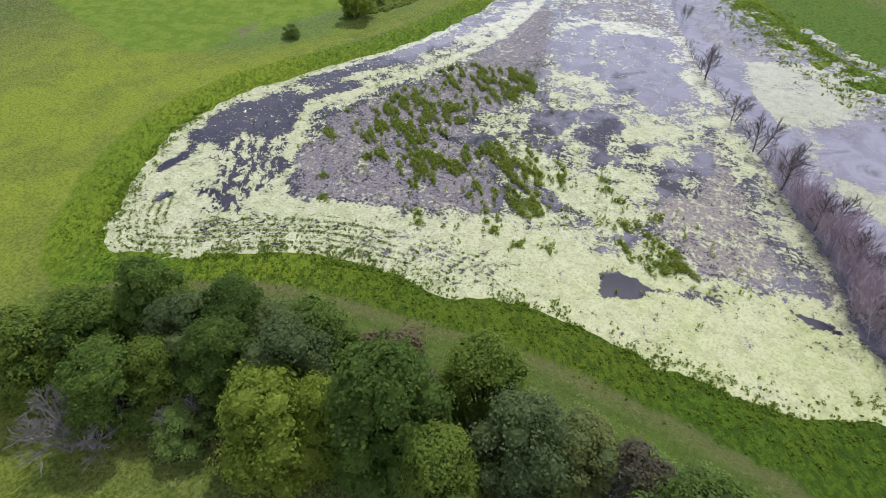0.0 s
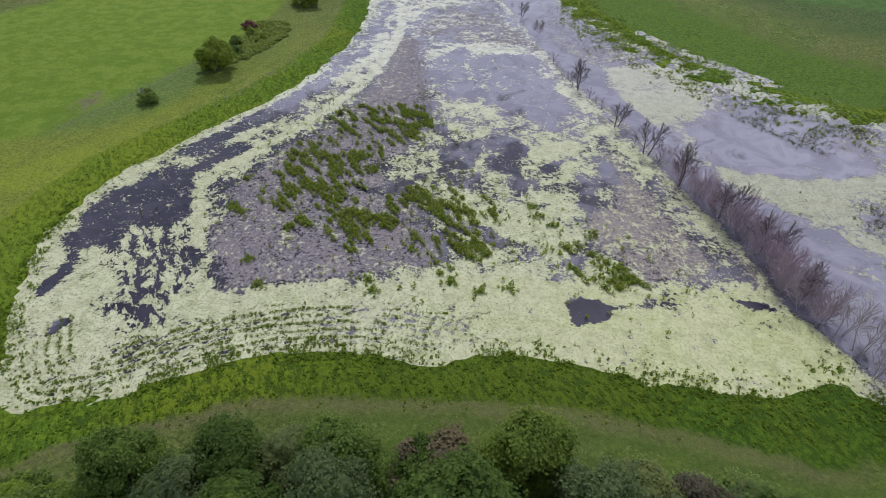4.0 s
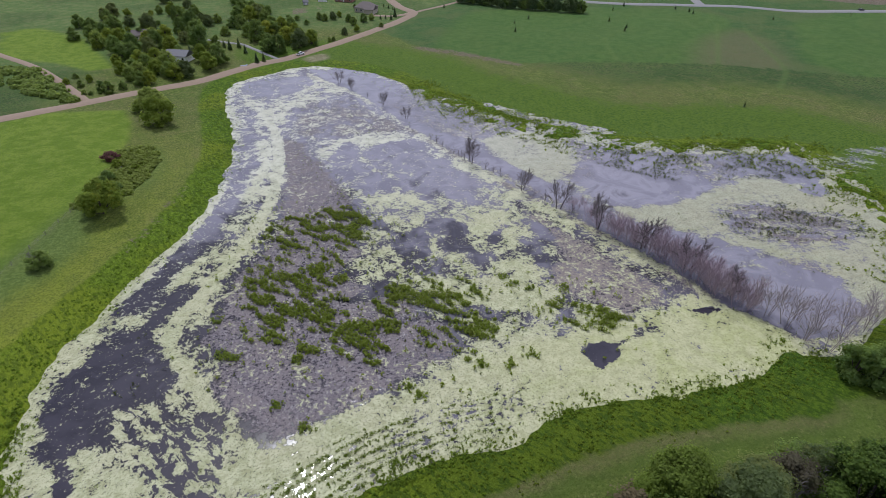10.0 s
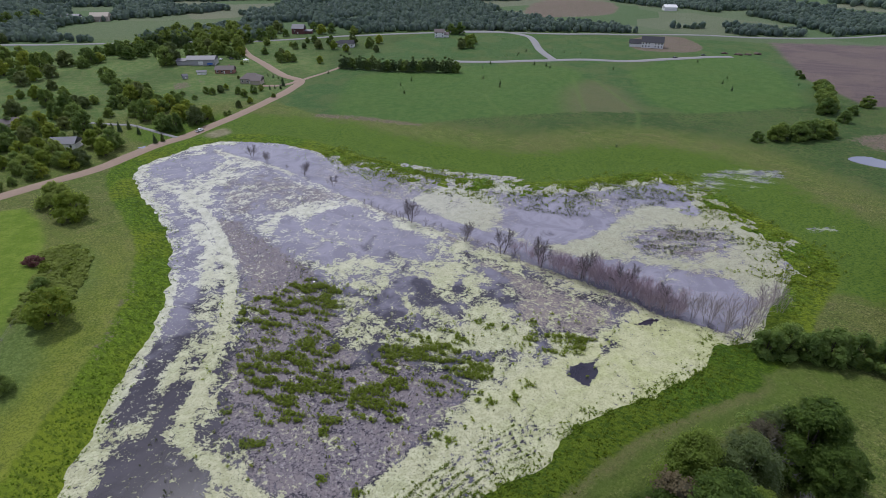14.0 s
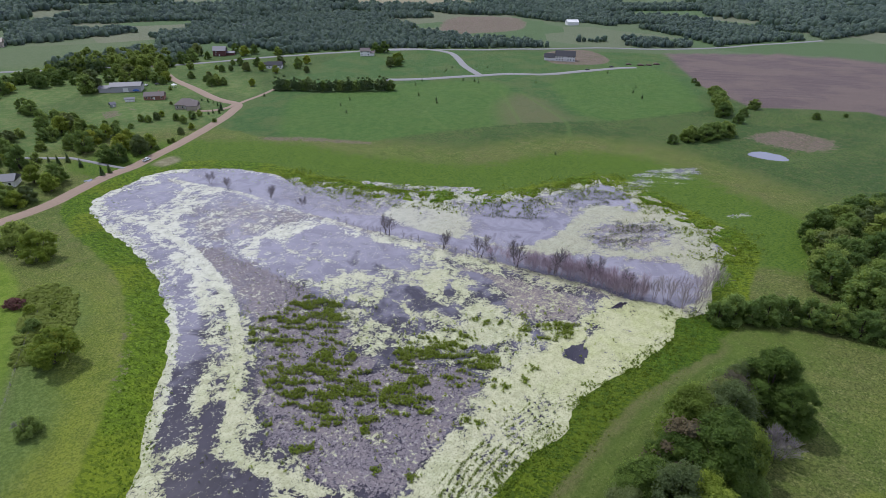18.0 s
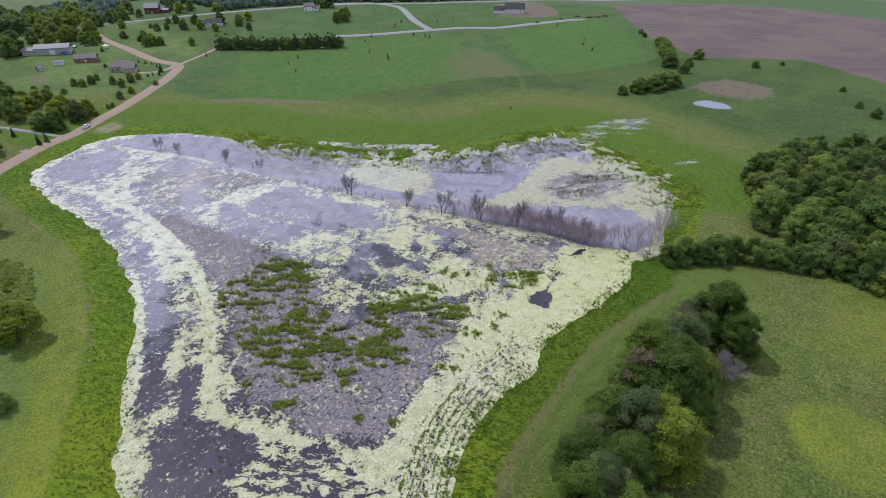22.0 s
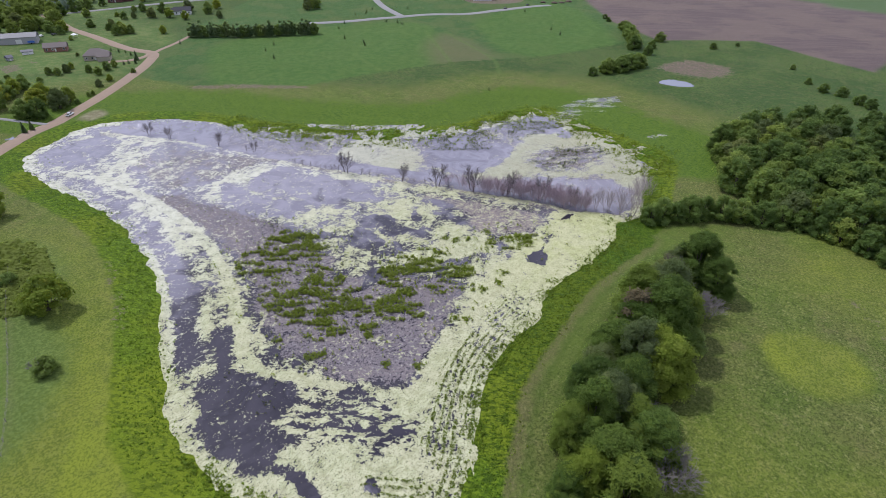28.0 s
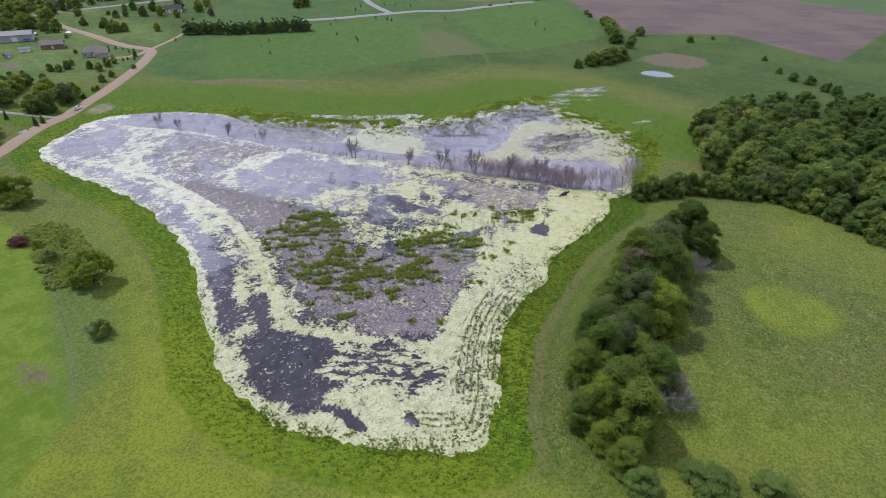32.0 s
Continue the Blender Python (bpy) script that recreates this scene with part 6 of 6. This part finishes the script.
def house(name, x, y, turn, w, d, h, rise, wall, roof, label, windows=4, hip=0.0, door=True, chimney=False, wing=None, category="house", wide_door=False):
    root = empty(name, pose(x, y, ground_z(x, y), 0, 0, turn))
    body = under("wall", mesh_of("wall", *gable_walls(w, d, h, 0.01 if hip else rise), wall), root)
    under("roof", mesh_of("roof", *gable_roof(w, d, h, rise, hip=hip), roof), root)
    for side in (-1, 1):
        for k in range(windows):
            cx = -w / 2 + w * (k + 0.5) / windows
            if door and side < 0 and k == windows // 2:
                continue
            for level in range(1 if h < 4.5 else 2):
                z0 = 1.0 + 2.8 * level
                y0 = side * d / 2
                pane = (cx - 0.55, min(y0, y0 + side * 0.04), z0, cx + 0.55, max(y0, y0 + side * 0.04), z0 + 1.3)
                win = under("window", mesh_of("window", *slabs((cx - 0.7, min(y0, y0 + side * 0.03), z0 - 0.15, cx + 0.7, max(y0, y0 + side * 0.03), z0 + 1.45)), WHITE_TRIM), root)
                under("pane", mesh_of("pane", *slabs(pane), GLASS), win)
    if door:
        half = 2.0 if wide_door else 0.55
        under("door", mesh_of("door", *slabs((-half, -d / 2 - 0.06, 0, half, -d / 2, 3.2 if wide_door else 2.1)), WHITE_TRIM), root)
    if chimney:
        under("chimney", mesh_of("chimney", *slabs((w * 0.2, 0.4, h, w * 0.2 + 0.8, 1.2, h + rise + 0.9)), BRICK_WALL), root)
    if wing:
        ww, wd, wh, wr, ox, oy = wing
        m = pose(ox, oy, 0)
        annex = under("wing", mesh_of("wing", *gable_walls(ww, wd, wh, wr), wall), root, m=m)
        under("wing_roof", mesh_of("wing_roof", *gable_roof(ww, wd, wh, wr), roof), annex)
    return tagged(root, label, category)


house("pole_barn", 26, 461, -21, 24, 13, 4.6, 2.2, GREY_WALL, PALE_ROOF, "long grey pole barn with a pale metal roof", 0, wide_door=True, wing=(9, 10, 3.4, 1.4, -16, -1), category="barn")
house("farmhouse", 40, 424, -22, 15, 9, 3.0, 2.4, BRICK_WALL, BROWN_ROOF, "low brick farmhouse with a brown shingle roof", 4, chimney=True)
house("hip_roof_house", 54, 380, -28, 15, 12, 3.4, 3.4, TAN_WALL, BROWN_ROOF, "tan house with a big brown hipped roof", 4, hip=5.0, wing=(8, 9, 3.2, 2.4, 6, -6))
house("red_barn", 149, 606, -30, 14, 11, 6.0, 4.0, RED_WALL, PALE_ROOF, "red wooden barn with a pale roof", 2, wing=(10, 6, 3.0, 1.6, 11, 1), category="barn")
house("grey_house", 172, 496, -28, 15, 9, 3.4, 3.0, WHITE_WALL, DARK_ROOF, "white farmhouse with a dark grey roof", 4, chimney=True, wing=(7, 7, 3.0, 2.2, -9, 1))
house("garden_shed", 7, 413, 15, 3.5, 3, 2.2, 1.2, GREY_WALL, PALE_ROOF, "small grey garden shed in the pasture", 0, category="shed")
house("poultry_shed", 21, 424, -10, 7, 3, 2.0, 0.9, WHITE_WALL, PALE_ROOF, "low white shed in the farm garden", 0, category="shed")
house("tan_barn", -62, 792, -15, 22, 14, 6, 4, TAN_WALL, TAN_WALL, "tan barn far behind the hayfield", 0, category="barn")
house("white_shed", -95, 806, -15, 20, 12, 5, 2.5, WHITE_WALL, PALE_ROOF, "white farm building beyond the hayfield", 0, category="barn")
house("white_farm_building", 268, 834, -25, 26, 12, 4, 2.5, WHITE_WALL, PALE_ROOF, "long white farm building on the far slope", 3)
house("roadside_house", -66, 271, -20, 13, 9, 3.2, 2.4, WHITE_WALL, PALE_ROOF, "white house with a pale roof between the trees", 3)
house("brown_cottage", -97, 318, 10, 10, 8, 3.0, 2.4, TAN_WALL, BROWN_ROOF, "brown cottage half hidden by trees", 2)
house("hilltop_house", 291, 515, -28, 11, 9, 5.4, 3.0, WHITE_WALL, BROWN_ROOF, "two-storey white house with a brown-grey roof", 3, wing=(6, 7, 3.0, 2, 8, 0))
house("new_white_house", 467, 357, -45, 22, 14, 5.6, 5.0, WHITE_WALL, DARK_ROOF, "large new white house with a dark roof", 7, wing=(13, 10, 3.4, 3.6, -17, 1))
house("white_barn", 753, 596, -30, 20, 14, 5, 3.5, WHITE_WALL, WHITE_WALL, "bright white barn before the far woods", 0, category="barn")
house("red_roof_building", -168, 690, -10, 34, 16, 4.5, 2.0, TAN_WALL, RED_ROOF, "long building with a faded red roof", 0, category="building")

for k, (x, y, r) in enumerate(((506, 297, 4.0), (514, 287, 5.0), (523, 283, 4.0), (535, 281, 4.5))):
    c = np.array([[x, y, ground_z(x, y)]])
    v, f = core_balls(c, [r], 1.0)
    heap = new("soil_heap", mesh_of("soil_heap", [(p.x + 0.6 * math.sin(p.y * 3), p.y + 0.5 * math.sin(p.x * 2), c[0, 2] - 0.4 + max(0, p.z - c[0, 2]) * 0.55) for p in v], f, SOIL_HEAP, True))
    tagged(heap, "heap of bare brown soil at the building site", "soil heap", "soil heaps")


# ---- vehicles ----
PAINT = Nodes("white_car_paint").set(Base_Color=(0.78, 0.78, 0.78), Roughness=0.3)
DARK_PAINT = Nodes("dark_car_paint").set(Base_Color=(0.03, 0.032, 0.04), Roughness=0.3)
RUBBER = plain("black_rubber", (0.02, 0.02, 0.02), 0.9)
CHROME = Nodes("bright_metal").set(Base_Color=(0.6, 0.6, 0.6), Roughness=0.3, Metallic=1.0)


def wheel_mesh(r, w, sides=14):
    v, f = [], []
    for y in (-w / 2, w / 2):
        v += [Vector((math.cos(k * math.tau / sides) * r, y, math.sin(k * math.tau / sides) * r)) for k in range(sides)]
    f = [(k, (k + 1) % sides, sides + (k + 1) % sides, sides + k) for k in range(sides)]
    return v, f + [tuple(range(sides))[::-1], tuple(range(sides, 2 * sides))]


def profile(points, width, inset):
    """A side profile drawn out to a width, its upper corners drawn in."""
    top = max(p[1] for p in points)
    low = min(p[1] for p in points)
    v = []
    for s in (-1, 1):
        v += [Vector((px, s * (width / 2 - inset * (pz - low) / (top - low)), pz)) for px, pz in points]
    n = len(points)
    f = [tuple(range(n)), tuple(range(n, 2 * n))[::-1]] + [(k, n + k, n + (k + 1) % n, (k + 1) % n) for k in range(n)]
    return v, f


def vehicle(name, x, y, turn, paint, label, pickup):
    root = empty(name, pose(x, y, ground_z(x, y) + 0.25, 0, 0, turn))
    lo = [(-2.8, 0.45), (-2.8, 1.05), (1.1, 1.08), (2.6, 0.98), (2.85, 0.75), (2.85, 0.42)] if pickup else [(-2.2, 0.4), (-2.25, 0.9), (1.0, 0.95), (2.1, 0.82), (2.25, 0.6), (2.2, 0.38)]
    hi = [(-0.75, 1.0), (-0.55, 1.82), (0.75, 1.85), (1.5, 1.05)] if pickup else [(-2.0, 0.88), (-1.5, 1.45), (0.2, 1.48), (1.1, 0.92)]
    body = under("body", mesh_of("body", *profile(lo, 1.95, 0.08), paint), root)
    under("cab", mesh_of("cab", *profile(hi, 1.8, 0.2), paint), root)
    (rx, _), (ra, rb), (fa, fb), (fx, fz) = hi
    under("windscreen", mesh_of("windscreen", [(fa + 0.06, -0.62, fb - 0.06), (fa + 0.06, 0.62, fb - 0.06), (fx + 0.01, 0.8, fz + 0.12), (fx + 0.01, -0.8, fz + 0.12)], [(0, 3, 2, 1)], GLASS), root)
    for s in (-1, 1):
        under("side_window", mesh_of("side_window", [(ra + 0.1, s * 0.76, rb - 0.12), (fa - 0.1, s * 0.76, fb - 0.12), (fx - 0.3, s * 0.90, fz + 0.12), (rx + 0.15, s * 0.90, fz + 0.12)], [(0, 1, 2, 3)], GLASS), root)
        under("headlight", mesh_of("headlight", *slabs((lo[-2][0] - 0.1, s * 0.7 - 0.18, 0.66, lo[-2][0] + 0.02, s * 0.7 + 0.18, 0.82)), CHROME), body)
    if pickup:
        under("cargo_bed", mesh_of("cargo_bed", *slabs((-2.65, -0.78, 1.06, -0.85, 0.78, 1.09)), RUBBER), root)
    for wx in ((-1.75, 1.8) if pickup else (-1.35, 1.35)):
        for s in (-1, 1):
            wheel = under("wheel", mesh_of("wheel", *wheel_mesh(0.40, 0.26), RUBBER), root, m=pose(wx, s * 0.9, 0.40))
            under("rim", mesh_of("rim", *wheel_mesh(0.22, 0.28, 10), CHROME), wheel)
    return tagged(root, label, "pickup" if pickup else "car")


vehicle("pickup_truck", 3.2, 274.6, 42, PAINT, "white pickup truck parked on the gravel road", True)
vehicle("parked_car", 440, 301, -10, DARK_PAINT, "dark car parked on the paved road", False)
vehicle("parked_car", 474, 296, -12, DARK_PAINT, "dark car parked beside the new house", False)

# small farm ponds
for poly, word in ((FARM_POND, "farm"), (GARDEN_POND, "garden")):
    zz = float(np.median(height(poly))) - 0.15
    n = len(poly)
    grow = poly + (poly - poly.mean(0)) * 0.12
    ob = new("pond", mesh_of("pond", [(*p, zz) for p in grow], [tuple(range(n))], Nodes(word + "_pond_water").set(Base_Color=(0.20, 0.21, 0.27), Roughness=0.08)))
    tagged(ob, "small pale %s pond in the grass" % word, "pond", kind="structure")


# ---- farm yard and bank details ----
vehicle("parked_car", 43, 472, 60, PAINT, "white car parked beside the pole barn", False)
vehicle("parked_car", 52, 471, 20, DARK_PAINT, "dark car parked in the farm yard", False)
BLUE_TARP = plain("blue_tarpaulin", (0.04, 0.13, 0.42), 0.6)
CANVAS = plain("white_canvas", (0.75, 0.75, 0.74), 0.7, 0, 0.06)


def farm_trailer(x, y, turn):
    root = empty("farm_trailer", pose(x, y, ground_z(x, y), 0, 0, turn))
    under("load_bed", mesh_of("load_bed", *slabs((-2.4, -1.0, 0.7, 2.4, 1.0, 0.95)), GREY_WALL), root)
    cover, f = profile([(-2.4, 0.95), (-2.2, 2.0), (-0.6, 2.3), (0.8, 2.2), (2.2, 1.9), (2.4, 0.95)], 2.1, 0.35)
    under("cover", mesh_of("cover", cover, f, BLUE_TARP), root, "blue tarpaulin cover")
    under("drawbar", mesh_of("drawbar", *tube([(2.4, 0, 0.7), (4.0, 0, 0.5)], [0.08, 0.06], 6), GREY_WALL), root)
    for s in (-1, 1):
        under("wheel", mesh_of("wheel", *wheel_mesh(0.42, 0.24), RUBBER), root, m=pose(0, s * 1.05, 0.42))
    return tagged(root, "farm trailer under a blue tarpaulin by the pole barn", "trailer")


def garden_tent(x, y):
    root = empty("garden_tent", pose(x, y, ground_z(x, y), 0, 0, 20))
    under("canopy", mesh_of("canopy", *gable_roof(3.6, 3.6, 2.2, 1.2, 0.2, 0.06, 1.9), CANVAS), root)
    for sx in (-1, 1):
        for sy in (-1, 1):
            under("post", mesh_of("post", *tube([(sx * 1.7, sy * 1.7, -0.3), (sx * 1.7, sy * 1.7, 2.25)], [0.05, 0.05], 6), WHITE_TRIM), root)
    return tagged(root, "white canvas garden tent on four posts", "tent")


def lawn_fence(line):
    root = empty("lawn_fence", pose(*line[0], ground_z(*line[0])))
    base = Vector((*line[0], ground_z(*line[0])))
    tops = []
    for x, y in line:
        foot = Vector((x, y, ground_z(x, y))) - base
        tops.append(foot + Vector((0, 0, 1.1)))
        under("post", mesh_of("post", *tube([foot - Vector((0, 0, 0.3)), foot + Vector((0, 0, 1.25))], [0.08, 0.07], 6), SILVER_WOOD), root, "weathered grey wooden post")
    for drop in (0.0, 0.4, 0.8):
        under("wire", mesh_of("wire", *tube([t - Vector((0, 0, drop)) for t in tops], [0.015] * len(tops), 4), SILVER_WOOD), root)
    return tagged(root, "old wire fence with grey posts along the lawn", "fence")


farm_trailer(31, 452, -20)
garden_tent(62, 454)
lawn_fence(FENCE_LINE[::2])

for kind in FAR_AWAY:
    for ob in (*kind.children_recursive, kind):
        bpy.data.objects.remove(ob)
